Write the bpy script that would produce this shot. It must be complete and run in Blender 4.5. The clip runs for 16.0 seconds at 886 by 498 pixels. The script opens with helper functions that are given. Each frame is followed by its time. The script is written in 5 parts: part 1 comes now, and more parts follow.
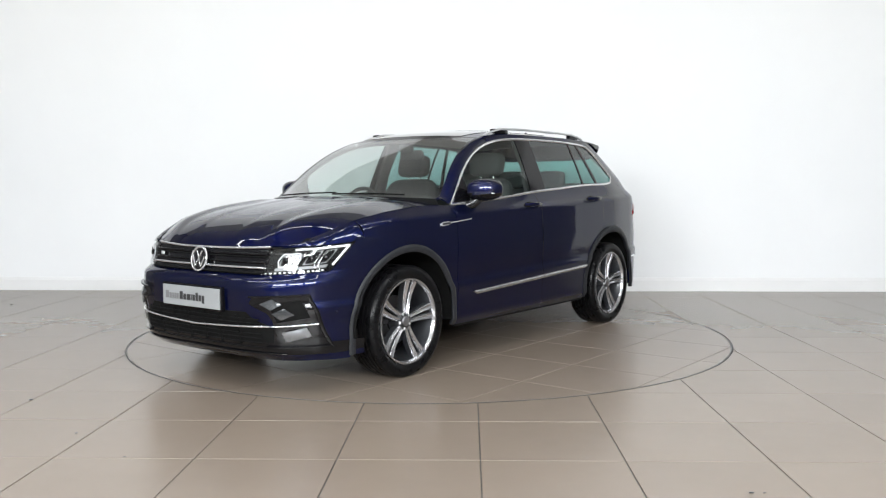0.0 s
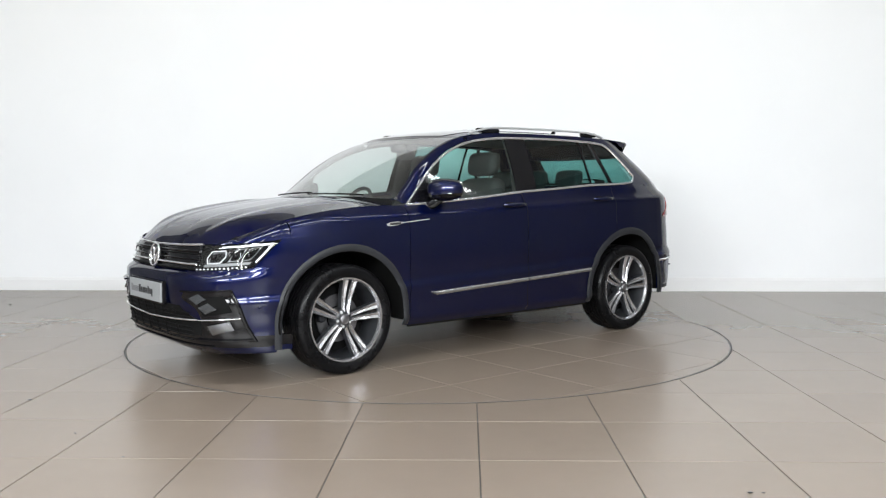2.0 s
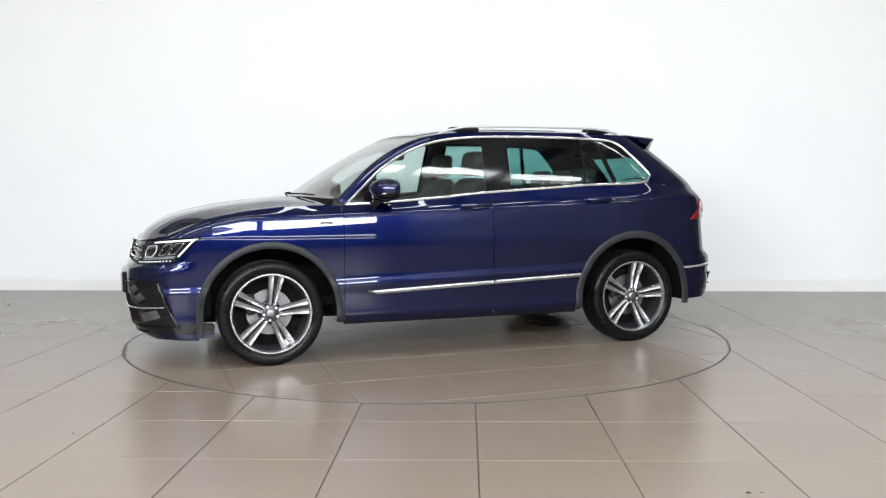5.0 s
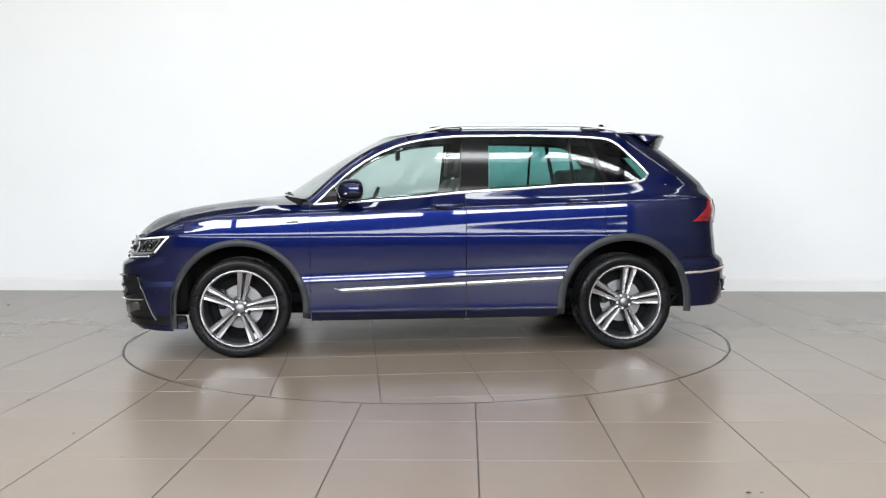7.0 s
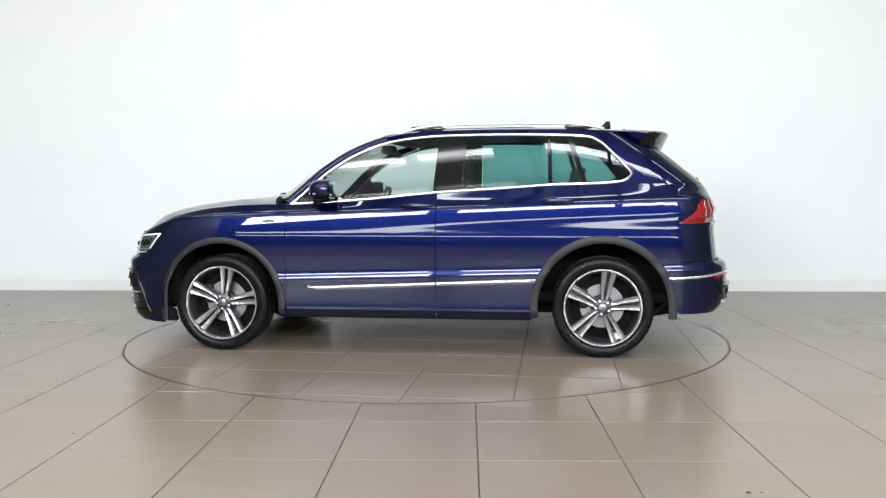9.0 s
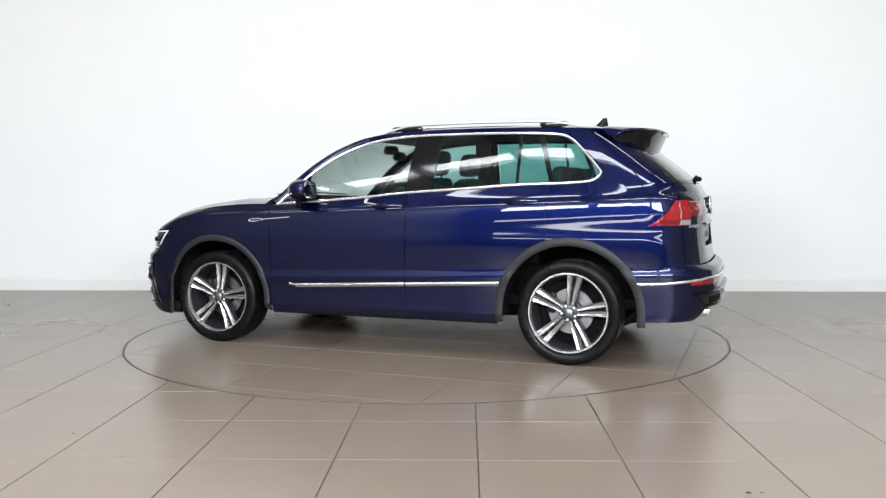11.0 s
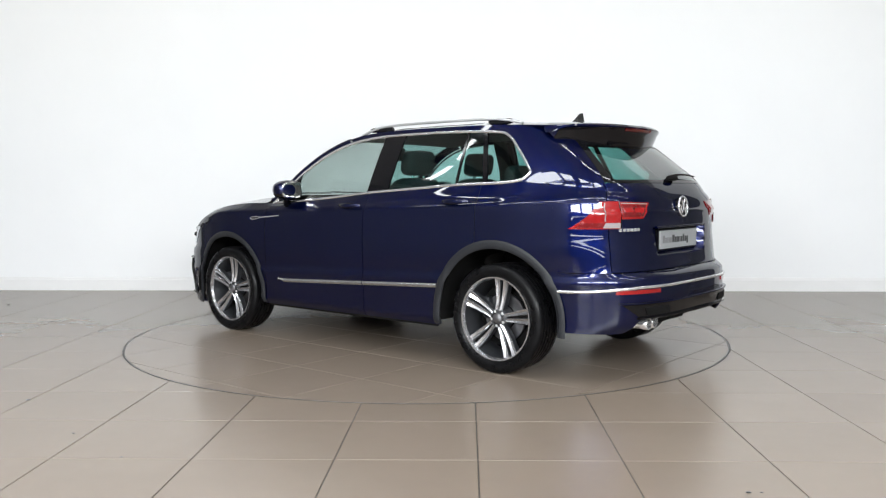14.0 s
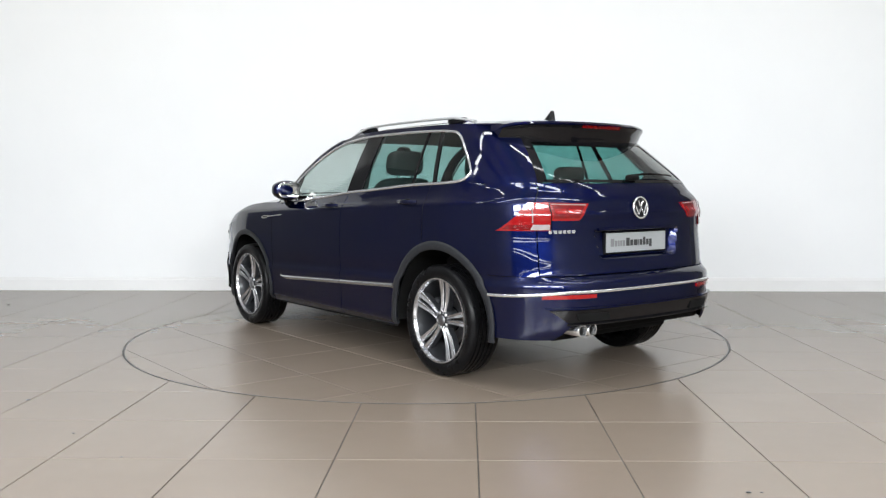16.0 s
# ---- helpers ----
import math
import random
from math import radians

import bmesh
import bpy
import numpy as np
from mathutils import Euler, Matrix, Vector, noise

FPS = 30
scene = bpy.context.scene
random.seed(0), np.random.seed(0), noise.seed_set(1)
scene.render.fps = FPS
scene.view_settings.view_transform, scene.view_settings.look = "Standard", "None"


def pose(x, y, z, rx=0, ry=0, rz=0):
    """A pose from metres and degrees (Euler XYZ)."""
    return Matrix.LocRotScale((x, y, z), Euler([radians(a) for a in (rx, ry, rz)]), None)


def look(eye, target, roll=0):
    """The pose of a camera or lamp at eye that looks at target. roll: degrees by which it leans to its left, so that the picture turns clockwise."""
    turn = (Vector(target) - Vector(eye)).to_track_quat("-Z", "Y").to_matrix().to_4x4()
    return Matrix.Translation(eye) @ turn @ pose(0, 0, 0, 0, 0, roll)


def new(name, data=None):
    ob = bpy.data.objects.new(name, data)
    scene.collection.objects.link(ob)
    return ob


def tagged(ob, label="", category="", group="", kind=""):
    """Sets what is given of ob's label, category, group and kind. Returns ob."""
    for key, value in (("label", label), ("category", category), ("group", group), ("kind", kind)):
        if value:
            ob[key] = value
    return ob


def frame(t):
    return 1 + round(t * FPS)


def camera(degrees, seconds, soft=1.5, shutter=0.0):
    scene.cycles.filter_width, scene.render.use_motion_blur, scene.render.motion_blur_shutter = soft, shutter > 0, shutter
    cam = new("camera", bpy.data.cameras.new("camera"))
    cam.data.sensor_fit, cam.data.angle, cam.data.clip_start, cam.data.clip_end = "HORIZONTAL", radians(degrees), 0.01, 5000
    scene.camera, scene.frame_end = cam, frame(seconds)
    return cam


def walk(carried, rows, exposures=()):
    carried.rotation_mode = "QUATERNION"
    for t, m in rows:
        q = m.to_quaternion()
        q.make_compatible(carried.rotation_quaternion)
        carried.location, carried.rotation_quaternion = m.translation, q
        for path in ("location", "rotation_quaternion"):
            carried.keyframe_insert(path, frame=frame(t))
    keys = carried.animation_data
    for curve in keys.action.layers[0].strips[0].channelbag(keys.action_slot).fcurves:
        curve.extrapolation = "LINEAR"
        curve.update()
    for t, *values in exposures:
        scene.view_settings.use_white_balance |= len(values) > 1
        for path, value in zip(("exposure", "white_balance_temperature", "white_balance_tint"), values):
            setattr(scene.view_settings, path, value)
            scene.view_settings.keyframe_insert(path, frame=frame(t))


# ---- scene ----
import functools

SECONDS = 16.0
EYE = (0.0, -6.8303, 1.1439)


def aim(yaw, pitch):
    y, p = radians(yaw), radians(pitch)
    return (EYE[0] + math.sin(y) * math.cos(p), EYE[1] + math.cos(y) * math.cos(p), EYE[2] - math.sin(p))


cam = camera(54.44, SECONDS, soft=1.25)
walk(cam, [(t, look(EYE, aim(yaw, 3.962), -0.211)) for t, yaw in
           ((0.0, 0.847), (1.0, 0.872), (2.0, 0.915), (3.0, 0.985), (4.0, 1.016), (8.0, 1.016), (16.0, 1.016))],
     exposures=((0.0, 0.74), (16.0, 0.74)))

# ---- light ----
world = bpy.data.worlds.new("sky")
scene.world = world
world.use_nodes = True
wn = world.node_tree.nodes
sky = wn.new("ShaderNodeTexSky")
sky.sky_type, sky.sun_disc = 'NISHITA', False
sky.sun_elevation, sky.sun_rotation = radians(40), radians(160)
world.node_tree.links.new(sky.outputs[0], wn["Background"].inputs[0])
wn["Background"].inputs[1].default_value = 0.12


def area(name, m, sx, sy, watts, color=(1, 1, 1)):
    """Daylight standing in an opening."""
    L = bpy.data.lights.new(name, 'AREA')
    L.shape, L.size, L.size_y, L.energy, L.color = 'RECTANGLE', sx, sy, watts, color
    ob = new(name, L)
    ob.matrix_world = m
    return ob


# ---- materials ----
def mat(name, color, rough=0.5, metal=0.0, coat=0.0, spec=0.5, var=0.0, scale=8.0, bump=0.0, bscale=60.0, rvar=0.0,
        emit=None, trans=0.0, per_object=0.0, ior=1.5, island=0.0, edge=None):
    """A principled surface with variation at two scales and fine relief."""
    m = bpy.data.materials.new(name)
    m.use_nodes = True
    nt = m.node_tree
    N, L = nt.nodes, nt.links
    b = N["Principled BSDF"]
    b.inputs["Base Color"].default_value = (*color, 1)
    b.inputs["Roughness"].default_value = rough
    b.inputs["Metallic"].default_value = metal
    b.inputs["Coat Weight"].default_value = coat
    b.inputs["Coat Roughness"].default_value = 0.02
    b.inputs["Specular IOR Level"].default_value = spec
    b.inputs["Transmission Weight"].default_value = trans
    b.inputs["IOR"].default_value = ior
    if edge:
        b.inputs["Specular Tint"].default_value = (*edge, 1)
    if emit:
        b.inputs["Emission Color"].default_value = (*emit[:3], 1)
        b.inputs["Emission Strength"].default_value = emit[3]
    if var or rvar or bump or per_object or island:
        tc = N.new("ShaderNodeTexCoord")
        n1 = N.new("ShaderNodeTexNoise")
        n1.inputs["Scale"].default_value, n1.inputs["Detail"].default_value = scale, 3
        n2 = N.new("ShaderNodeTexNoise")
        n2.inputs["Scale"].default_value, n2.inputs["Detail"].default_value = bscale, 4
        where = tc.outputs["Object"]
        if per_object:
            sh = N.new("ShaderNodeMath")
            sh.operation = 'MULTIPLY'
            sh.inputs[1].default_value = 57.0
            L.new(N.new("ShaderNodeObjectInfo").outputs["Random"], sh.inputs[0])
            ad = N.new("ShaderNodeVectorMath")
            L.new(where, ad.inputs[0])
            L.new(sh.outputs[0], ad.inputs[1])
            where = ad.outputs[0]
        for n in (n1, n2):
            L.new(where, n.inputs["Vector"])
        mix = N.new("ShaderNodeMath")
        mix.operation = 'MULTIPLY_ADD'
        L.new(n1.outputs["Fac"], mix.inputs[0])
        mix.inputs[1].default_value = 0.7
        sc = N.new("ShaderNodeMath")
        sc.operation = 'MULTIPLY'
        sc.inputs[1].default_value = 0.3
        L.new(n2.outputs["Fac"], sc.inputs[0])
        L.new(sc.outputs[0], mix.inputs[2])
        if var or per_object or island:
            rng = N.new("ShaderNodeMapRange")
            rng.inputs["From Min"].default_value, rng.inputs["From Max"].default_value = 0.3, 0.7
            rng.inputs["To Min"].default_value, rng.inputs["To Max"].default_value = 1 - var, 1 + var
            L.new(mix.outputs[0], rng.inputs["Value"])
            val = rng.outputs[0]
            if per_object or island:
                src = N.new("ShaderNodeObjectInfo").outputs["Random"] if per_object else N.new("ShaderNodeNewGeometry").outputs["Random Per Island"]
                k = per_object or island
                r2 = N.new("ShaderNodeMapRange")
                r2.inputs["To Min"].default_value, r2.inputs["To Max"].default_value = 1 - k, 1 + k
                L.new(src, r2.inputs["Value"])
                mul = N.new("ShaderNodeMath")
                mul.operation = 'MULTIPLY'
                L.new(val, mul.inputs[0])
                L.new(r2.outputs[0], mul.inputs[1])
                val = mul.outputs[0]
            vm = N.new("ShaderNodeVectorMath")
            vm.operation = 'SCALE'
            vm.inputs[0].default_value = color
            L.new(val, vm.inputs["Scale"])
            L.new(vm.outputs[0], b.inputs["Base Color"])
        if rvar:
            rr = N.new("ShaderNodeMapRange")
            rr.inputs["From Min"].default_value, rr.inputs["From Max"].default_value = 0.3, 0.7
            rr.inputs["To Min"].default_value, rr.inputs["To Max"].default_value = max(0.02, rough - rvar), rough + rvar
            L.new(n1.outputs["Fac"], rr.inputs["Value"])
            L.new(rr.outputs[0], b.inputs["Roughness"])
        if bump:
            bp = N.new("ShaderNodeBump")
            bp.inputs["Strength"].default_value, bp.inputs["Distance"].default_value = bump, 0.002
            L.new(n2.outputs["Fac"], bp.inputs["Height"])
            L.new(bp.outputs[0], b.inputs["Normal"])
    return m


M_WALL = mat("white_wall_paint", (0.86, 0.87, 0.88), 0.7, var=0.012, scale=1.5, bump=0.1, bscale=250)
M_SKIRT = mat("white_skirting_gloss", (0.82, 0.82, 0.82), 0.35, var=0.015, scale=3)
M_CEIL = mat("pale_ceiling", (0.58, 0.58, 0.57), 0.9, var=0.04, scale=2)
# for the unseen walls; grey chosen to keep the paint's reflections dark
M_SIDE = mat("grey_unseen_wall", (0.18, 0.18, 0.185), 0.6, var=0.06, scale=2, bump=0.1, bscale=200)
M_GROUT = mat("grey_grout", (0.05, 0.045, 0.04), 0.85, var=0.25, scale=5, bump=0.3)
M_TILE = mat("taupe_porcelain_tile", (0.205, 0.165, 0.132), 0.27, spec=0.6, var=0.035, scale=1.3, bscale=9, per_object=0.025)
M_TILE_FAR = mat("taupe_porcelain_tile_far", (0.205, 0.165, 0.132), 0.27, spec=0.6, var=0.035, scale=1.3, bscale=9, island=0.025)
M_RIM_STEEL = mat("dark_turntable_edge", (0.09, 0.085, 0.08), 0.4, metal=0.7, var=0.2, scale=4)
M_FRAME = mat("grey_window_frame", (0.12, 0.12, 0.13), 0.4, metal=0.5, var=0.05)


# ---- building helpers ----
def bm_box(x0, x1, y0, y1, z0, z1, bevel=0.0):
    bm = bmesh.new()
    bmesh.ops.create_cube(bm, size=1)
    for v in bm.verts:
        v.co = Vector((x0 + (v.co.x + 0.5) * (x1 - x0), y0 + (v.co.y + 0.5) * (y1 - y0), z0 + (v.co.z + 0.5) * (z1 - z0)))
    if bevel:
        bmesh.ops.bevel(bm, geom=bm.edges[:], offset=bevel, segments=2, affect='EDGES', profile=0.6)
    return bm


def mesh_of(name, bm, material, smooth=None):
    me = bpy.data.meshes.new(name)
    bm.to_mesh(me)
    bm.free()
    for m in (material if isinstance(material, (list, tuple)) else [material]):
        me.materials.append(m)
    if smooth is not None:
        me.shade_smooth()
        if smooth < 180:
            me.set_sharp_from_angle(angle=radians(smooth))
    return me


def part(name, bm, material, parent=None, label="", smooth=None):
    ob = new(name, mesh_of(name, bm, material, smooth))
    ob.parent = parent
    return tagged(ob, label)


def empty(name, m=None):
    ob = new(name)
    ob.empty_display_size = 0.1
    if m is not None:
        ob.matrix_world = m
    return ob


# ---- room ----
WALL_TURN = -3.59
ROOM = pose(0.17, 2.845, 0, 0, 0, WALL_TURN)       # origin on the floor line of the back wall, x along the wall, y outwards
WX, WW, SOUTH, CEIL = 6.8, 6.4, -13.0, 4.4


def room_box(name, box, material, label, bevel=0.0):
    ob = part(name, bm_box(*box, bevel=bevel), material)
    ob.matrix_world = ROOM
    return tagged(ob, label, name.split("_")[0], kind="structure")


room_box("wall_north", (-WW - 0.2, WX + 0.2, 0, 0.2, -0.02, CEIL), M_WALL, "smooth white painted showroom wall behind the car")
# west and east walls are unseen, added for what the car reflects
room_box("wall_west", (-WW - 0.2, -WW, SOUTH, 0, -0.02, CEIL), M_SIDE, "unseen grey side wall, added to darken the car's reflections")
room_box("wall_east", (WX, WX + 0.2, SOUTH, 0, -0.02, CEIL), M_SIDE, "unseen grey side wall, added to darken the car's reflections")


def skirting(name, m, length, kind_label):
    """A moulded board with a stepped, rounded top edge."""
    prof = [(0, 0), (-0.018, 0), (-0.018, 0.118), (-0.016, 0.126), (-0.011, 0.132), (-0.011, 0.138), (-0.007, 0.148), (0, 0.152)]
    bm = bmesh.new()
    a = [bm.verts.new((-length / 2, y, z)) for y, z in prof]
    b = [bm.verts.new((length / 2, y, z)) for y, z in prof]
    for i in range(len(prof) - 1):
        bm.faces.new((a[i], b[i], b[i + 1], a[i + 1]))
    bm.faces.new(a)
    bm.faces.new(b[::-1])
    ob = part(name, bm, M_SKIRT)
    ob.matrix_world = ROOM @ m
    tagged(ob, kind_label, "skirting board", kind="structure")


skirting("baseboard", pose((WX - WW) / 2, -0.002, 0.001), WX + WW - 0.01, "white moulded skirting board along the wall")


def opened(name, axis_len, height, holes, thick, material):
    """A slab in x and y, from 0 to axis_len and 0 to height, with rectangular holes (x0, x1, y0, y1) through it."""
    xs = sorted({0, axis_len, *[h[0] for h in holes], *[h[1] for h in holes]})
    ys = sorted({0, height, *[h[2] for h in holes], *[h[3] for h in holes]})
    bm = bmesh.new()
    for x0, x1 in zip(xs, xs[1:]):
        for y0, y1 in zip(ys, ys[1:]):
            cx, cy = (x0 + x1) / 2, (y0 + y1) / 2
            if any(h[0] < cx < h[1] and h[2] < cy < h[3] for h in holes):
                continue
            q = bm_box(x0, x1, y0, y1, 0, thick)
            me = bpy.data.meshes.new("t")
            q.to_mesh(me)
            q.free()
            bm.from_mesh(me)
            bpy.data.meshes.remove(me)
    bmesh.ops.remove_doubles(bm, verts=bm.verts, dist=1e-5)
    inner = [f for f in bm.faces if all(len(e.link_faces) > 2 for e in f.edges)]
    bmesh.ops.delete(bm, geom=inner, context='FACES')
    return part(name, bm, material)


# unseen wall behind the camera, its slits and clerestory added as light sources
# LOW: thin slits added to draw bright lines along the car's flank
LOW = [(0.6, 12.6, 1.20, 1.27), (0.6, 12.6, 1.46, 1.54)]
HIGH = [(0.6 + 4.2 * k, 4.2 + 4.2 * k, 2.6, 4.1) for k in range(3)]
SHOP = LOW + HIGH
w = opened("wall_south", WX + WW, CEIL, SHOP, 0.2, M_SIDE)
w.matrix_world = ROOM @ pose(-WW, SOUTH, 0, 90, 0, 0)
tagged(w, "unseen grey wall with thin slits and a clerestory added for light", "wall", kind="structure")
# ceiling with two rows of rooflights
LIGHTS = [(x, x + 5.6, y, y + w) for y, w in ((5.5, 0.22), (6.95, 0.38), (9.0, 0.10)) for x in (0.7, 6.9)]
w = opened("ceiling", WX + WW, -SOUTH, LIGHTS, 0.25, M_CEIL)
w.matrix_world = ROOM @ pose(-WW, SOUTH, CEIL)
tagged(w, "pale ceiling with rows of rooflights", "ceiling", kind="structure")

DAY = (0.965, 1.0, 1.015)
# lamps in the added slits and clerestory of the unseen south wall
for h in SHOP:
    area("added_opening_light", ROOM @ pose((h[0] + h[1]) / 2 - WW, SOUTH + 0.1, (h[2] + h[3]) / 2, 90, 0, 0), h[1] - h[0], h[3] - h[2], 295 if h in HIGH else 20, DAY)
for h in LIGHTS:
    area("rooflight_daylight", ROOM @ pose((h[0] + h[1]) / 2 - WW, (h[2] + h[3]) / 2 + SOUTH, CEIL + 0.2), h[1] - h[0], h[3] - h[2], 70 * (h[3] - h[2]) / 0.375, DAY)

for k in range(9):
    ob = part("roof_beam", bm_box(-0.05, 0.05, 5.2 + SOUTH, 9.4 + SOUTH, CEIL - 0.22, CEIL - 0.002, 0.01), M_FRAME)
    ob.matrix_world = ROOM @ pose(-WW + 0.9 + 1.45 * k, 0, 0)
    tagged(ob, "dark steel beam under the rooflights", "beam", kind="structure")

# ---- floor: ground slab and porcelain tiles ----
RING, TILE, GAP = 2.2903, 0.6108, 0.0052
GRID = (-1.4801, -3.2482, -2.547)
base = part("floor", bm_box(-14, 14, -14, 6, -0.3, -0.0035), M_GROUT)
tagged(base, "taupe porcelain tiled showroom floor with grey joints", "floor", kind="structure")


def clipped(poly, r, inside):
    """A polygon cut by the circle of radius r round the origin."""
    pts = []
    for (ax, ay), (bx, by) in zip(poly, poly[1:] + poly[:1]):
        for k in range(10):
            pts.append((ax + (bx - ax) * k / 10, ay + (by - ay) * k / 10))
    def ok(p):
        return (math.hypot(*p) < r) == inside
    if all(ok(p) for p in pts):
        return poly
    if not any(ok(p) for p in pts):
        return None
    out, leave = [], None
    s0 = next(i for i in range(len(pts)) if ok(pts[i]) and not ok(pts[i - 1]))
    pts = pts[s0:] + pts[:s0]
    def cross(p, q):
        lo, hi = 0.0, 1.0
        for _ in range(30):
            m = (lo + hi) / 2
            c = (p[0] + (q[0] - p[0]) * m, p[1] + (q[1] - p[1]) * m)
            lo, hi = (m, hi) if ok(c) == ok(p) else (lo, m)
        return c
    out.append(cross(pts[-1], pts[0]))
    for p, q in zip(pts, pts[1:] + pts[:1]):
        if ok(p):
            out.append(p)
        if ok(p) and not ok(q):
            leave = cross(p, q)
            out.append(leave)
        if not ok(p) and ok(q):
            c = cross(p, q)
            a0, a1 = math.atan2(leave[1], leave[0]), math.atan2(c[1], c[0])
            da = (a1 - a0 + math.pi) % (2 * math.pi) - math.pi
            n = max(2, int(abs(da) / 0.03))
            for k in range(1, n):
                out.append((r * math.cos(a0 + da * k / n), r * math.sin(a0 + da * k / n)))
            out.append(c)
    clean = []
    for p in out:
        if not clean or math.dist(p, clean[-1]) > 0.002:
            clean.append(p)
    if math.dist(clean[0], clean[-1]) < 0.002:
        clean.pop()
    keep = []
    for i, p in enumerate(clean):
        a, b = clean[i - 1], clean[(i + 1) % len(clean)]
        if abs((p[0] - a[0]) * (b[1] - p[1]) - (p[1] - a[1]) * (b[0] - p[0])) > 1e-7:
            keep.append(p)
    return keep if len(keep) > 2 else None


def tile_verts(poly, top=0.0, depth=0.006):
    n = len(poly)
    cx, cy = sum(p[0] for p in poly) / n, sum(p[1] for p in poly) / n
    ins = [(p[0] + (cx - p[0]) * 0.004, p[1] + (cy - p[1]) * 0.004) for p in poly]
    v = [(*p, top) for p in ins] + [(*p, top - 0.0012) for p in poly] + [(*p, top - depth) for p in poly]
    f = [tuple(range(n))]
    for a in (0, n):
        f += [(a + i, a + n + i, a + n + (i + 1) % n, a + (i + 1) % n) for i in range(n)]
    return v, f


def pydata(name, v, f, material):
    me = bpy.data.meshes.new(name)
    me.from_pydata(v, [], f)
    me.materials.append(material)
    return me


def square(x, y, g=GAP / 2, s=TILE):
    return [(x + g, y + g), (x + s - g, y + g), (x + s - g, y + s - g), (x + g, y + s - g)]


def floor_tiles():
    a = radians(GRID[2])
    c, s = math.cos(a), math.sin(a)
    whole = None
    far_v, far_f = [], []
    count = 0
    for i in range(-16, 22):
        for j in range(-13, 12):
            x, y = GRID[0] + i * TILE, GRID[1] + j * TILE
            poly = [(c * p - s * q, s * p + c * q) for p, q in square(x, y)]
            mx, my = sum(p[0] for p in poly) / 4, sum(p[1] for p in poly) / 4
            if my > 2.84 - 0.0627 * (mx - 0.17) + 0.4:
                continue
            cut = clipped(poly, RING + 0.006, False)
            if cut is None:
                continue
            near = -4.6 < my and abs(mx) < 0.62 * (my + 6.83) + 0.4 and count < 300
            if near:
                count += 1
                if cut is poly:
                    if whole is None:
                        v, f = tile_verts(square(-TILE / 2, -TILE / 2))
                        whole = pydata("floor_tile", v, f, M_TILE)
                    ob = new("floor_tile", whole)
                    ob.parent = base
                    ob.matrix_basis = pose(mx, my, random.uniform(-0.0003, 0.0003), 0, 0, GRID[2])
                else:
                    v, f = tile_verts(cut)
                    ob = new("floor_tile", pydata("floor_tile", v, f, M_TILE))
                    ob.parent = base
            else:
                v, f = tile_verts(cut)
                k = len(far_v)
                far_v += v
                far_f += [tuple(q + k for q in g) for g in f]
    ob = new("outer_tiles", pydata("outer_tiles", far_v, far_f, M_TILE_FAR))
    ob.parent = base
    tagged(ob, "outer taupe porcelain tiles", kind="stuff")


def ring_bm(r0, r1, z0, z1, n=160):
    """A flat ring with a slightly rounded top."""
    bm = bmesh.new()
    prof = [(r0, z0), (r0, z1 - 0.001), (r0 + 0.001, z1), (r1 - 0.001, z1), (r1, z1 - 0.001), (r1, z0)]
    rows = [[bm.verts.new((r * math.cos(2 * math.pi * k / n), r * math.sin(2 * math.pi * k / n), z)) for r, z in prof] for k in range(n)]
    for k in range(n):
        for j in range(len(prof) - 1):
            bm.faces.new((rows[k][j], rows[k][j + 1], rows[(k + 1) % n][j + 1], rows[(k + 1) % n][j]))
    return bm


def make_turntable():
    tt = empty("turntable")
    tagged(tt, "round rotating turntable tiled in taupe porcelain, flush with the floor", "turntable")
    bm = bmesh.new()
    bmesh.ops.create_circle(bm, cap_ends=True, radius=RING - 0.004, segments=160)
    bmesh.ops.translate(bm, verts=bm.verts, vec=(0, 0, -0.0025))
    part("deck", bm, M_GROUT, tt, "grey jointed deck")
    part("rim", ring_bm(RING - 0.009, RING - 0.001, -0.003, 0.0006), M_RIM_STEEL, tt, "thin dark metal edge ring", smooth=40)
    for i in range(-5, 5):
        for j in range(-5, 5):
            cut = clipped(square(-0.174 + i * TILE, -0.305 + j * TILE), RING - 0.011, True)
            if cut:
                v, f = tile_verts(cut)
                ob = new("turntable_tile", pydata("turntable_tile", v, f, M_TILE))
                ob.parent = tt
    return tt


turntable = make_turntable()

# ---- car: body surfaces (x forward, y to the car's left, z up) ----
def curve(*knots):
    """A smooth curve through knots (x, y) that does not overshoot."""
    xs, ys = [k[0] for k in knots], [k[1] for k in knots]
    n = len(xs)
    h = [xs[i + 1] - xs[i] for i in range(n - 1)]
    dd = [(ys[i + 1] - ys[i]) / h[i] for i in range(n - 1)]
    m = [dd[0]] + [0.0 if dd[i - 1] * dd[i] <= 0 else 3 * (h[i - 1] + h[i]) / ((2 * h[i] + h[i - 1]) / dd[i - 1] + (h[i] + 2 * h[i - 1]) / dd[i])
                   for i in range(1, n - 1)] + [dd[-1]]

    def f(x):
        if x <= xs[0]:
            return ys[0] + m[0] * (x - xs[0])
        if x >= xs[-1]:
            return ys[-1] + m[-1] * (x - xs[-1])
        i = 0
        while x > xs[i + 1]:
            i += 1
        t = (x - xs[i]) / h[i]
        return ((1 + 2 * t) * (1 - t) ** 2 * ys[i] + t * (1 - t) ** 2 * h[i] * m[i]
                + t * t * (3 - 2 * t) * ys[i + 1] + t * t * (t - 1) * h[i] * m[i + 1])
    return f


def clamp(a, lo=0.0, hi=1.0):
    return max(lo, min(hi, a))


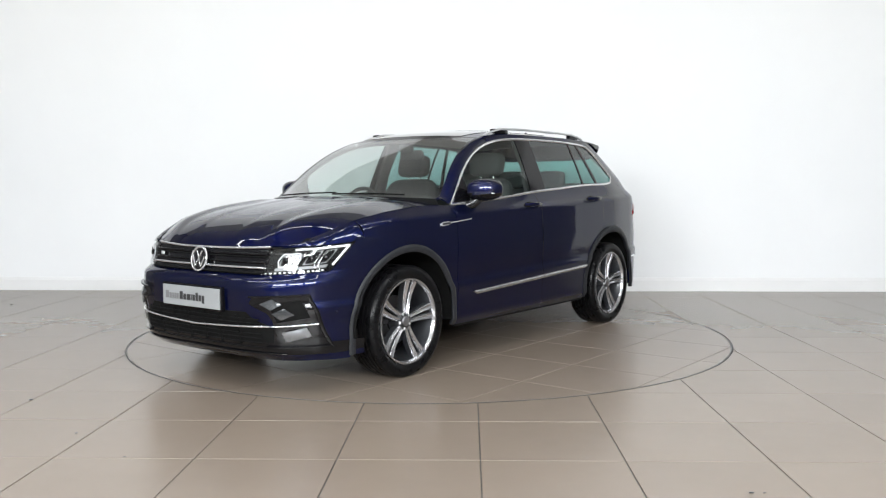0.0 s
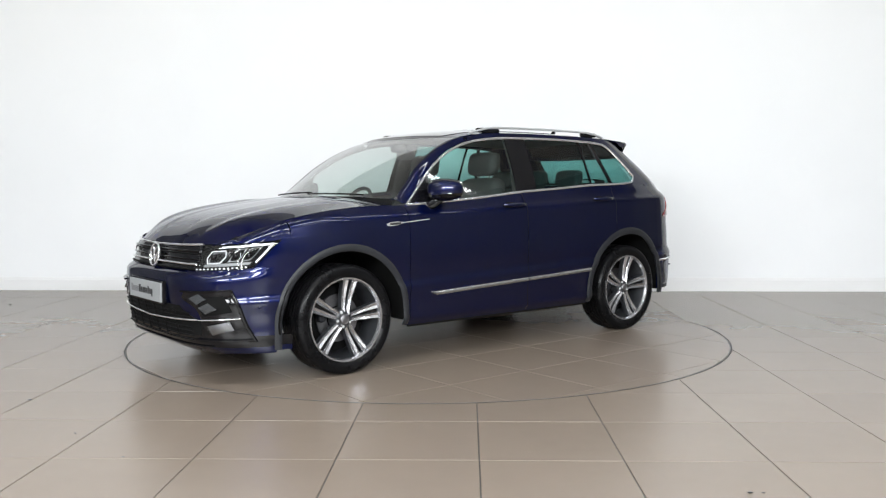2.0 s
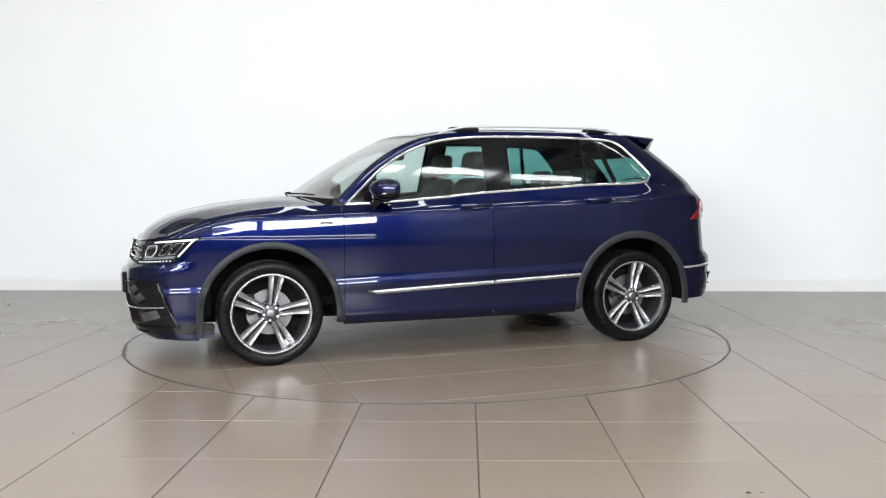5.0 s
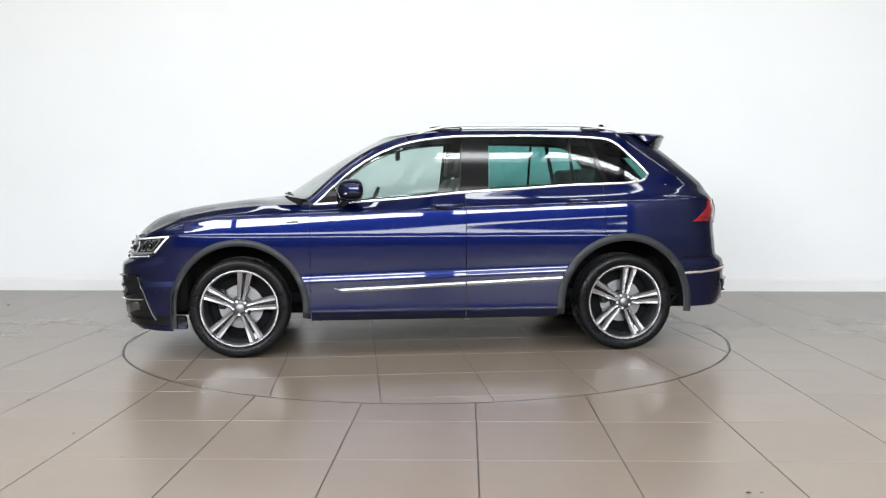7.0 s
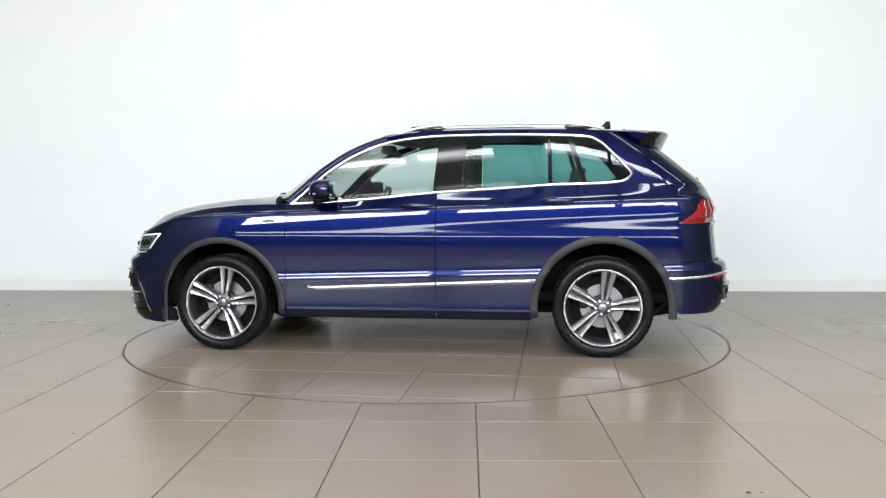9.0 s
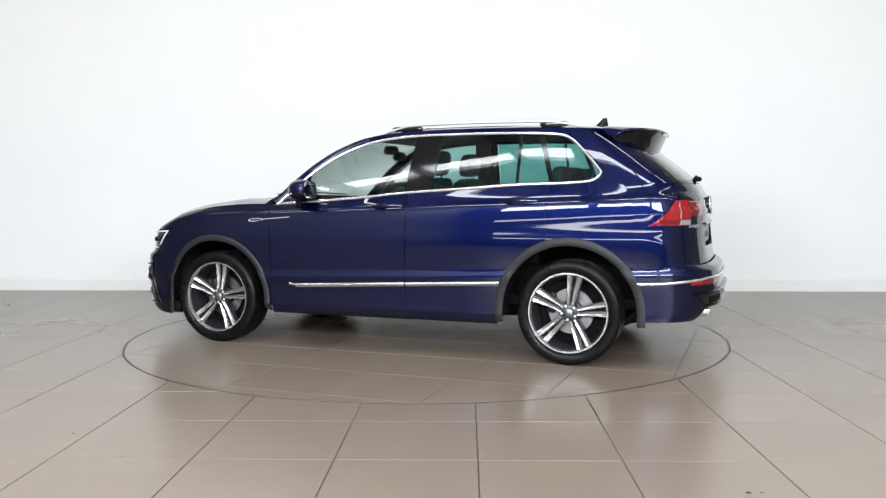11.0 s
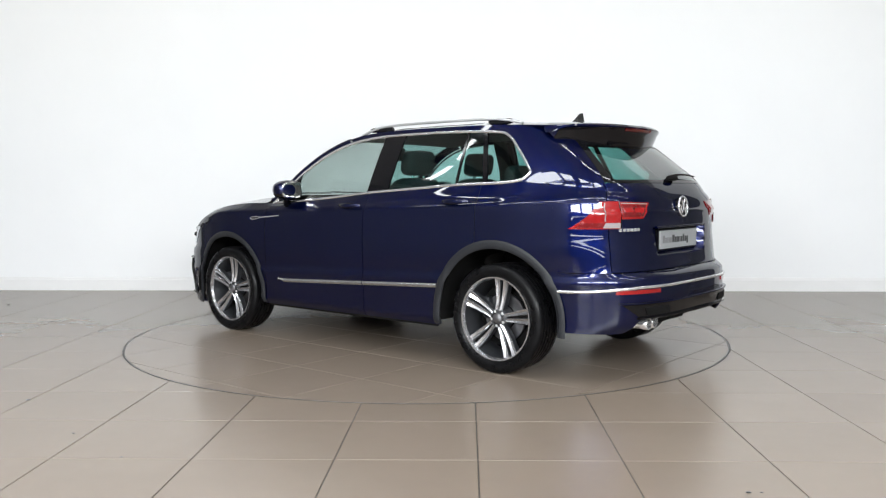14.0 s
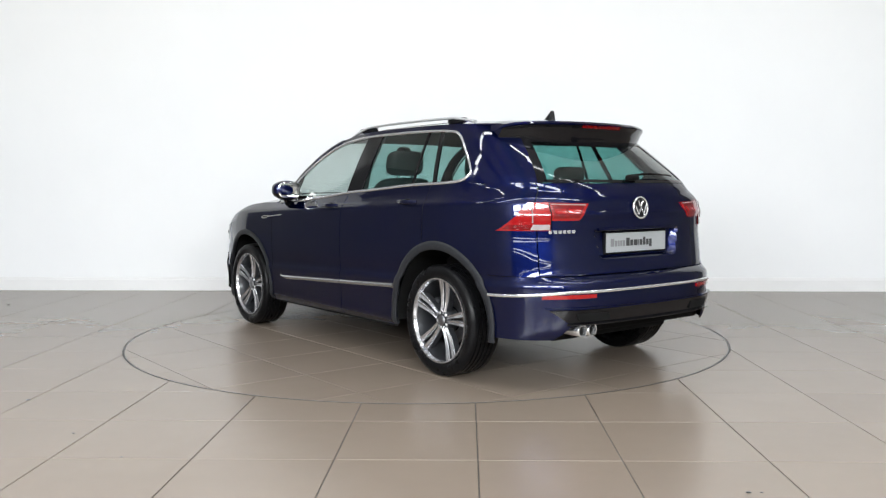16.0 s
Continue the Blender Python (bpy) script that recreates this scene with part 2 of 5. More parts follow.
def ease(a):
    a = clamp(a)
    return a * a * (3 - 2 * a)


HUB_Z, AXLE = 0.342, 1.3405
plan = curve((-2.1, 0.825), (-1.75, 0.882), (-1.33, 0.919), (-0.8, 0.917), (0, 0.919), (0.8, 0.919), (1.33, 0.919), (1.55, 0.903), (1.70, 0.878), (1.90, 0.838), (2.25, 0.765))
belt = curve((-2.2, 1.10), (-1.7, 1.165), (-1.33, 1.182), (-1.0, 1.172), (-0.63, 1.148), (-0.21, 1.122), (0.16, 1.088), (0.56, 1.058), (0.82, 1.045),
             (1.1, 1.042), (1.4, 1.020), (1.65, 0.978), (1.8, 0.938), (1.95, 0.888), (2.1, 0.83))
win_top = curve((-1.53, 1.247), (-1.515, 1.268), (-1.40, 1.394), (-1.31, 1.476), (-1.25, 1.502), (-1.02, 1.518), (-0.63, 1.525), (-0.23, 1.521), (0.01, 1.503),
                (0.17, 1.474), (0.37, 1.401), (0.574, 1.274), (0.738, 1.128), (0.83, 1.044))
win_low = curve((-1.53, 1.247), (-1.522, 1.226), (-1.50, 1.208), (-1.46, 1.194), (-1.40, 1.187), (-1.33, 1.182), (-1.0, 1.172), (-0.63, 1.148), (-0.21, 1.122), (0.16, 1.088), (0.56, 1.058), (0.83, 1.044))
roof_edge = curve((-1.75, 1.525), (-1.5, 1.542), (-1.25, 1.552), (-0.9, 1.560), (-0.5, 1.562), (-0.2, 1.557), (0.03, 1.538), (0.2, 1.502))
roof_mid = curve((-1.75, 1.548), (-1.48, 1.578), (-1.1, 1.600), (-0.7, 1.608), (-0.22, 1.602), (0.0, 1.588), (0.2, 1.560), (0.34, 1.52))


def crest(x):
    return min(1.015 - 0.035 * x, belt(x) - 0.045)


@functools.lru_cache(maxsize=4000)
def inset_curve(x):
    """How far the body side lies inside the plan line, by height, at x."""
    zb, zc, zl = belt(x), crest(x), 0.545 - 0.028 * x
    k = 1 - 0.8 * ease((abs(x) - 1.5) / 0.25)
    ks = [(0.10, 0.03 + 0.07 * k), (0.20, 0.016 + 0.048 * k), (0.265, 0.015 + 0.025 * k), (0.310, 0.016), (0.350, 0.018), (zl - 0.08, 0.014), (zl - 0.014, 0.004), (zl, 0.003), (zl + 0.030, 0.014),
          (0.68, 0.009), (0.78, 0.007), (0.87, 0.011), (zc - 0.035, 0.019), (zc - 0.004, 0.025), (zc + 0.014, 0.041), (zb, 0.092)]
    keep = [ks[0]]
    for knot in ks[1:]:
        if knot[0] > keep[-1][0] + 0.004:
            keep.append(knot)
    keep[-1] = ks[-1]
    return curve(*keep), zb


def side(x, z):
    """Half width of the body at x and z."""
    f, zb = inset_curve(round(x, 5))
    if z <= zb:
        inset = f(max(z, 0.10))
    else:
        h = z - zb
        inset = 0.092 + 0.36 * h + 0.22 * h * h + 0.10 * h * ease((-x - 0.9) / 0.8)
    return plan(x) - inset


nose = curve((0.10, 1.98), (0.16, 2.04), (0.20, 2.12), (0.235, 2.185), (0.34, 2.21), (0.48, 2.235), (0.58, 2.24), (0.635, 2.232), (0.668, 2.195), (0.70, 2.18), (0.76, 2.160), (0.815, 2.143), (0.84, 2.122), (0.87, 2.07))
tail = curve((0.16, -1.95), (0.24, -2.08), (0.31, -2.20), (0.36, -2.235), (0.48, -2.25), (0.57, -2.246), (0.618, -2.238), (0.640, -2.212), (0.662, -2.176), (0.74, -2.163), (0.887, -2.150), (0.96, -2.150), (1.0, -2.154), (1.018, -2.144),
             (1.076, -2.128), (1.13, -2.10), (1.18, -2.065), (1.327, -1.895), (1.47, -1.712), (1.55, -1.60))
NOSE_START = 1.70
SPREAD = 1.04


def nose_n(z):
    """How square the nose is in plan: the bumper squarer than the lamps."""
    return 3.7 - 0.5 * ease((z - 0.62) / 0.06)


def tail_n(z):
    return 3.3 + 0.4 * ease((z - 1.0) / 0.2)


def tail_start(z):
    return max(-1.78, tail(z) + 0.40)


def front(s, z):
    """Nose surface: s from 0 at the middle to 1 where the side begins, beyond 1 along the side; negative s is the other half."""
    q = abs(s)
    if q > 1:
        x = NOSE_START - (q - 1) * 0.8
        return (x, math.copysign(side(x, z), s), z)
    a = (1 - q) * math.pi / 2
    n = nose_n(z)
    x = NOSE_START + (nose(z) - NOSE_START) * math.sin(a) ** (2 / n)
    return (x, math.copysign(side(x, z) * math.cos(a) ** (2 / n), s), z)


def rear(s, z):
    q = abs(s)
    x0 = tail_start(z)
    if q > 1:
        x = x0 + (q - 1) * 0.8
        return (x, math.copysign(side(x, z), s), z)
    a = (1 - q) * math.pi / 2
    n = tail_n(z)
    x = x0 + (tail(z) - x0) * math.sin(a) ** (2 / n)
    return (x, math.copysign(side(x, z) * math.cos(a) ** (2 / n), s), z)


def s_at(fn, y, z):
    """The s of the nose or tail surface at the given y and z."""
    lo, hi = 0.0, 1.0
    for _ in range(26):
        m = (lo + hi) / 2
        lo, hi = (m, hi) if abs(fn(m, z)[1]) < abs(y) else (lo, m)
    return math.copysign((lo + hi) / 2, y)


def wrap(fn, y, z):
    """The point of the nose or tail surface at the given y, before spreading, and z."""
    return fn(s_at(fn, y * SPREAD, z), z)


def nose_y(x, z):
    """Half width at x and z, on the side or round the nose."""
    if x <= NOSE_START:
        return side(x, z)
    n = nose_n(z)
    k = clamp((x - NOSE_START) / (nose(z) - NOSE_START))
    return side(x, z) * (1 - k ** n) ** (1 / n)


def pushed(fn, d):
    """A surface fn(u, v) pushed outwards by d (or d(u, v)) along its normal."""
    def g(u, v):
        e = 2e-3
        p, a, b = Vector(fn(u, v)), Vector(fn(u + e, v)), Vector(fn(u, v + e))
        if (a - p).length < 1e-7:
            a = Vector(fn(u + e, clamp(v, 0.01, 0.99)))
        n = (a - p).cross(b - p)
        n = n.normalized() if n.length > 1e-12 else Vector((0, 0, 1))
        if n.dot(p - Vector((clamp(p.x, -1.4, 1.4), 0, 0.75))) < 0:
            n = -n
        return p + n * (d(u, v) if callable(d) else d)
    return g


def grid_bm(fn, nu, nv, flange=0.012, bm=None):
    """A panel fn(u, v), u and v from 0 to 1, whose rim is turned inwards."""
    bm = bm or bmesh.new()
    P = [[Vector(fn(i / nu, j / nv)) for j in range(nv + 1)] for i in range(nu + 1)]
    V = [[bm.verts.new(p) for p in row] for row in P]
    mid = P[nu // 2][nv // 2]
    nrm = (P[min(nu, nu // 2 + 1)][nv // 2] - mid).cross(P[nu // 2][min(nv, nv // 2 + 1)] - mid)
    flip = nrm.dot(mid - Vector((clamp(mid.x, -1.4, 1.4), 0, 0.75))) < 0
    for i in range(nu):
        for j in range(nv):
            q = (V[i][j], V[i + 1][j], V[i + 1][j + 1], V[i][j + 1])
            bm.faces.new(q[::-1] if flip else q)
    if flange:
        loop = [(i, 0) for i in range(nu)] + [(nu, j) for j in range(nv)] + [(i, nv) for i in range(nu, 0, -1)] + [(0, j) for j in range(nv, 0, -1)]
        def normal(i, j):
            a = P[min(i + 1, nu)][j] - P[max(i - 1, 0)][j]
            b = P[i][min(j + 1, nv)] - P[i][max(j - 1, 0)]
            n = a.cross(b)
            return (n.normalized() if n.length > 1e-12 else Vector((0, 0, 0))) * (-1 if flip else 1)
        inner = [bm.verts.new(P[i][j] - normal(i, j) * flange) for i, j in loop]
        for k, (i, j) in enumerate(loop):
            i2, j2 = loop[(k + 1) % len(loop)]
            q = (V[i][j], inner[k], inner[(k + 1) % len(loop)], V[i2][j2])
            bm.faces.new(q[::-1] if flip else q)
    return bm


def merged(*bms):
    out = bmesh.new()
    for b in bms:
        me = bpy.data.meshes.new("t")
        b.to_mesh(me)
        b.free()
        out.from_mesh(me)
        bpy.data.meshes.remove(me)
    return out


def moved(bm, m):
    bmesh.ops.transform(bm, matrix=m, verts=bm.verts)
    return bm


def sweep(pts, w, h=None, closed=False, n=8, up=None, taper=None):
    """A rounded bar of width w and height h along points; up is the direction of the height."""
    h = h or w
    pts = [Vector(p) for p in pts]
    bm = bmesh.new()
    rings = []
    N = len(pts)
    for i, p in enumerate(pts):
        a = pts[(i - 1) % N] if closed or i else p
        b = pts[(i + 1) % N] if closed or i < N - 1 else p
        t = (b - a).normalized()
        u = Vector(up) if up else Vector((0, 0, 1))
        if abs(u.dot(t)) > 0.98:
            u = Vector((1, 0, 0))
        sx = t.cross(u).normalized()
        uz = sx.cross(t).normalized()
        k = taper(i / (N - 1)) if taper else 1
        ring = []
        for q in range(n):
            c, s = math.cos(2 * math.pi * (q + 0.5) / n), math.sin(2 * math.pi * (q + 0.5) / n)
            c, s = math.copysign(abs(c) ** 0.7, c), math.copysign(abs(s) ** 0.7, s)
            ring.append(bm.verts.new(p + sx * c * w / 2 * k + uz * s * h / 2 * k))
        rings.append(ring)
    for i in range(N if closed else N - 1):
        a, b = rings[i], rings[(i + 1) % N]
        for q in range(n):
            bm.faces.new((a[q], a[(q + 1) % n], b[(q + 1) % n], b[q]))
    if not closed:
        bm.faces.new(rings[0][::-1])
        bm.faces.new(rings[-1])
    bmesh.ops.recalc_face_normals(bm, faces=bm.faces)
    return bm


def lathe(prof, n=48, axis='Y'):
    """A turned body: prof is a list of (radius, place along the axis)."""
    bm = bmesh.new()
    rows = []
    for k in range(n):
        a = 2 * math.pi * k / n
        rows.append([bm.verts.new((r * math.cos(a), y, r * math.sin(a))) for r, y in prof])
    for k in range(n):
        a, b = rows[k], rows[(k + 1) % n]
        for j in range(len(prof) - 1):
            bm.faces.new((a[j], a[j + 1], b[j + 1], b[j]))
    bmesh.ops.remove_doubles(bm, verts=bm.verts, dist=1e-6)
    bmesh.ops.recalc_face_normals(bm, faces=bm.faces)
    return bm


def blob(cx, cy, cz, sx, sy, sz, e=0.5, seg=20, lean=0.0):
    """A cushion: a rounded box of half sizes sx, sy, sz; e from 0.2 (boxy) to 1 (round); lean tips it back per metre of height."""
    bm = bmesh.new()
    bmesh.ops.create_uvsphere(bm, u_segments=seg, v_segments=seg // 2 + 2, radius=1)
    for v in bm.verts:
        x, y, z = v.co
        r = max(1e-9, math.hypot(x, y))
        rr = clamp(r) ** e
        cx2, sy2 = x / r, y / r
        v.co = (cx + sx * rr * math.copysign(abs(cx2) ** e, x) - lean * (sz * math.copysign(abs(z) ** e, z)),
                cy + sy * rr * math.copysign(abs(sy2) ** e, y), cz + sz * math.copysign(abs(z) ** e, z))
    return bm


def poly_patch(fn, left, right, z0, z1):
    """fn(y, z) over the strip between the borders left(v) and right(v), v from z0 to z1."""
    def g(u, v):
        z = z0 + (z1 - z0) * v
        a, b = (left(z) if callable(left) else left), (right(z) if callable(right) else right)
        return fn(a + (b - a) * u, z)
    return g


# ---- car: materials ----
M_PAINT = mat("dark_blue_metallic_paint", (0.0016, 0.0046, 0.042), 0.33, metal=0.82, coat=1.0, spec=0.0, var=0.10, scale=900, bscale=2500, edge=(0.02, 0.045, 0.26))
M_BLACK = mat("gloss_black_plastic", (0.004, 0.004, 0.005), 0.08, spec=0.42, var=0.1, scale=20)
M_CLAD = mat("grained_grey_plastic", (0.014, 0.015, 0.018), 0.5, spec=0.35, var=0.12, scale=15, bump=0.25, bscale=700)
M_DARK = mat("dark_underbody", (0.004, 0.004, 0.004), 0.9, spec=0.15, var=0.3, scale=6)
M_CHROME = mat("bright_chrome", (0.86, 0.86, 0.87), 0.12, metal=0.85, var=0.02, scale=8)
M_SATIN = mat("satin_aluminium", (0.66, 0.67, 0.68), 0.3, metal=0.6, var=0.03, scale=12)
M_STRIP = mat("brushed_door_strip", (0.50, 0.50, 0.51), 0.2, metal=0.85, var=0.05, scale=14)
M_ALLOY = mat("machined_alloy", (0.50, 0.50, 0.52), 0.22, metal=0.9, var=0.04, scale=25)
M_GUN = mat("grey_alloy_paint", (0.034, 0.036, 0.040), 0.35, metal=0.5, coat=0.3, var=0.08, scale=20)
M_TYRE = mat("black_rubber", (0.004, 0.004, 0.0045), 0.32, spec=0.14, var=0.2, scale=14, bump=0.2, bscale=160, rvar=0.1)
M_STEEL = mat("brake_disc_steel", (0.22, 0.22, 0.23), 0.42, metal=1.0, var=0.1, scale=30)
M_TRIM = mat("charcoal_cloth_and_plastic", (0.036, 0.035, 0.035), 0.75, var=0.2, scale=20, bump=0.3, bscale=300)
M_LINER = mat("grey_headlining", (0.17, 0.165, 0.16), 0.9, var=0.05, scale=30, bump=0.2, bscale=400)
M_BLADE = mat("glossy_grey_blade", (0.10, 0.105, 0.11), 0.14, metal=0.7, coat=0.6)
M_PLATE = mat("silver_grey_plate", (0.27, 0.28, 0.285), 0.4, var=0.03, scale=10)
M_INK = mat("dark_lettering", (0.02, 0.02, 0.022), 0.5)
M_INK2 = mat("grey_lettering", (0.15, 0.15, 0.155), 0.5)
M_LAMP_BODY = mat("lamp_reflector", (0.26, 0.265, 0.27), 0.5, metal=0.5, coat=0.3, var=0.12, scale=30)
M_LAMP_WHITE = mat("white_light_guide", (0.8, 0.82, 0.85), 0.25, coat=0.5)
M_RED = mat("red_lamp_plastic", (0.24, 0.004, 0.005), 0.12, coat=1.0, var=0.1, scale=30)
M_RED_DEEP = mat("deep_red_lamp_plastic", (0.13, 0.002, 0.003), 0.12, coat=1.0, var=0.2, scale=30)
M_CLEAR = mat("clear_lamp_segment", (0.26, 0.23, 0.23), 0.12, coat=1.0)
M_PANO = mat("black_roof_glass", (0.004, 0.004, 0.005), 0.04, coat=1.0, rvar=0.015, scale=2)


def glass(name, tint, gloss=1.0, power=3.6):
    """Tinted thin pane: see-through with a mirror gloss that grows at grazing angles."""
    m = bpy.data.materials.new(name)
    m.use_nodes = True
    N, L = m.node_tree.nodes, m.node_tree.links
    N.remove(N["Principled BSDF"])
    tr = N.new("ShaderNodeBsdfTransparent")
    tr.inputs[0].default_value = (*tint, 1)
    gl = N.new("ShaderNodeBsdfGlossy")
    gl.inputs["Roughness"].default_value = 0.015
    fr = N.new("ShaderNodeLayerWeight")
    fr.inputs[0].default_value = 0.5
    pw = N.new("ShaderNodeMath")
    pw.operation = 'POWER'
    pw.inputs[1].default_value = power
    L.new(fr.outputs["Facing"], pw.inputs[0])
    mu = N.new("ShaderNodeMath")
    mu.operation = 'MULTIPLY_ADD'
    mu.use_clamp = True
    mu.inputs[1].default_value, mu.inputs[2].default_value = 1.0, 0.045 * gloss
    mx = N.new("ShaderNodeMixShader")
    L.new(pw.outputs[0], mu.inputs[0])
    L.new(mu.outputs[0], mx.inputs[0])
    L.new(tr.outputs[0], mx.inputs[1])
    L.new(gl.outputs[0], mx.inputs[2])
    L.new(mx.outputs[0], N["Material Output"].inputs[0])
    return m


M_GLASS = glass("green_tinted_glass", (0.74, 0.85, 0.82), 1.4)
M_SCREEN = glass("windscreen_glass", (0.80, 0.87, 0.85), 1.8, 2.7)
M_PRIVACY = glass("teal_tinted_rear_glass", (0.32, 0.58, 0.555), 1.3)
M_LENS = glass("clear_lamp_lens", (0.96, 0.97, 0.97), 1.6)

# ---- car ----
car = empty("car")
tagged(car, "dark blue metallic five-door SUV with chrome trim, standing on the turntable", "car")


def panel(name, fn, nu, nv, material=M_PAINT, parent=None, label="", flange=0.012, smooth=38):
    return part(name, grid_bm(fn, nu, nv, flange), material, parent or car, label, smooth)


def lower_edge(x, r=0.45, sill=0.260):
    for c in (AXLE, -AXLE):
        if abs(x - c) < r:
            return max(sill, HUB_Z + math.sqrt(max(0, r * r - (x - c) ** 2)))
    return sill


def columns(x0, x1, low, high, sgn, wrap_end=None, ease_end=()):
    """Body side from x0 to x1 between low(x) and high(x)."""
    def g(u, v):
        k = u
        if 0 in ease_end:
            k = k ** 2.2
        if 1 in ease_end:
            k = 1 - (1 - k) ** 2.2
        x = x0 + (x1 - x0) * k
        z = low(x) + (high(x) - low(x)) * v
        if wrap_end:
            x = x0 + (wrap_end(z) - x0) * k
        return (x, sgn * side(x, z), z)
    return g


SEAM = 0.0025


def body_sides():
    for sgn in (1, -1):
        def hi(x):
            return belt(x) - 0.004
        # front wing, dense columns round the arch
        def wing(u, v):
            x = 0.86 + (NOSE_START - 0.86) * u
            if u < 0.5:
                x = AXLE - (AXLE - 0.862) * (1 - (2 * u) ** 1.9)
            else:
                x = AXLE + (NOSE_START - AXLE) * (1 - (2 - 2 * u) ** 1.9)
            z = max(lower_edge(x), 0.260 + (belt(x) - 0.004 - 0.260) * v)
            return (x, sgn * side(x, z), z)
        panel("front_wing", wing, 64, 48, flange=0)
        fd = columns(-0.208 + SEAM, 0.858, lambda x: 0.260, lambda x: hi(x), sgn)
        d1 = panel("front_door", fd, 40, 44)

        def rd(u, v):
            x = -0.208 - SEAM - (1.19 - 0.208 - SEAM) * (1 - (1 - u) ** 1.6)
            z = max(lower_edge(x), 0.260 + (hi(x) - 0.260) * v)
            return (x, sgn * side(x, z), z)
        d2 = panel("rear_door", rd, 56, 52, flange=0)

        def quarter(u, v):
            x0, x1 = -1.193, -1.76
            k = u ** 1.0
            xc = x0 + (x1 - x0) * (1 - (1 - k) ** 1.3)
            lo = lower_edge(xc, sill=0.30)
            z = max(lo, 0.30 + (hi(xc) + 0.012 - 0.30) * v)
            x = x0 + (tail_start(z) - x0) * (1 - (1 - k) ** 1.3) if k > 0.5 else xc
            if k > 0.5:
                w = ease((k - 0.5) * 2)
                x = xc + (x - xc) * w
            return (x, sgn * side(x, z), z)
        panel("rear_quarter_panel", quarter, 52, 52, flange=0)
        # sills
        panel("sill", columns(-0.86, 0.86, lambda x: 0.246, lambda x: 0.259, sgn), 30, 3, M_DARK, label="black sill edge")
        # roof side above the windows
        panel("roof_rail_panel", columns(-1.26, 0.15, lambda x: win_top(x) + 0.006, roof_edge, sgn), 44, 5, flange=0.006)
        wx = curve((1.17, -1.40), (1.19, -1.46), (1.212, -1.52), (1.245, -1.535), (1.275, -1.51), (1.394, -1.407), (1.476, -1.317), (1.50, -1.258), (1.56, -1.255))

        def dp(u, v):
            z = 1.176 + (1.545 - 1.176) * v
            x = wx(z) + (tail_start(z) - wx(z)) * u
            return (x, sgn * side(x, z), z)
        panel("rear_pillar", dp, 10, 30, flange=0.0)
        # screen pillar
        def ap(u, v):
            a, b = pillar_outer(v, sgn), pillar_inner(v, sgn)
            p = a.lerp(b, u)
            return p + Vector((0.012, 0.012 * sgn, 0.012)) * math.sin(math.pi * u)
        panel("screen_pillar", ap, 6, 30, flange=0.006)
        # black sail and pillars
        def strip(xa0, xa1, xb0, xb1, d=0.0):
            def g(u, v):
                xa, xb = xa0 + (xa1 - xa0) * v, xb0 + (xb1 - xb0) * v
                x = xa + (xb - xa) * u
                z = win_low(x) + (win_top(x) - win_low(x)) * v
                return (x, sgn * (side(x, z) + d), z)
            return g
        panel("centre_pillar", strip(-0.375, -0.40, -0.175, -0.205, 0.001), 6, 16, M_BLACK, label="gloss black pillar trim", flange=0.01)
        panel("quarter_divider", strip(-1.235, -1.13, -1.20, -1.095, 0.001), 2, 16, M_BLACK, label="gloss black window divider", flange=0.01)
        panel("window_bar", strip(-0.99, -0.985, -0.97, -0.965, 0.001), 2, 16, M_BLACK, label="thin black window bar", flange=0.008)
        panel("mirror_sail", columns(0.60, 0.81, win_low, win_top, sgn), 10, 8, M_BLACK, label="black plastic corner piece")
        # glass
        panel("front_side_window", strip(-0.17, -0.20, 0.60, 0.60, -0.003), 26, 14, M_GLASS, label="green tinted front side window", flange=0)
        panel("rear_side_window", strip(-0.97, -0.965, -0.38, -0.405, -0.003), 20, 14, M_PRIVACY, label="teal tinted rear side window", flange=0)
        panel("rear_door_quarterlight", strip(-1.20, -1.095, -0.99, -0.985, -0.003), 8, 14, M_PRIVACY, label="teal tinted fixed door pane", flange=0)
        panel("quarter_window", strip(-1.527, -1.527, -1.235, -1.13, -0.003), 12, 14, M_PRIVACY, label="teal tinted rear quarter window", flange=0)
        # chrome round the windows
        xs = [0.835 - 2.36 * k / 90 for k in range(91)]
        line = [(x, sgn * (side(x, win_low(x)) + 0.004), win_low(x)) for x in xs] + [(-1.531, sgn * (side(-1.531, 1.247) + 0.004), 1.248)]
        line += [(x, sgn * (side(x, win_top(x)) + 0.004), win_top(x)) for x in xs[::-1]]
        part("window_surround", sweep(line, 0.012, 0.017, closed=True), M_CHROME, car, "bright chrome window surround", 50)
        # door trims
        def trim(x0, x1, tip):
            def g(u, v):
                x = x0 + (x1 - x0) * u
                k = clamp(u / 0.06) if tip else 1
                zc = 0.455 + (0.69 - x) * 0.042
                z = zc - 0.014 + 0.027 * (1 - k + k * v) if tip else zc - 0.014 + 0.027 * v
                return (x, sgn * (side(x, z) + 0.004 + 0.011 * math.sin(math.pi * clamp(v, 0.08, 0.92))), z)
            return g
        panel("trim_strip", trim(0.70, -0.203, True), 30, 8, M_STRIP, d1, "silver door trim strip", 0.01)
        panel("trim_strip", trim(-0.213, -0.885, False), 26, 8, M_STRIP, d2, "silver door trim strip", 0.01)
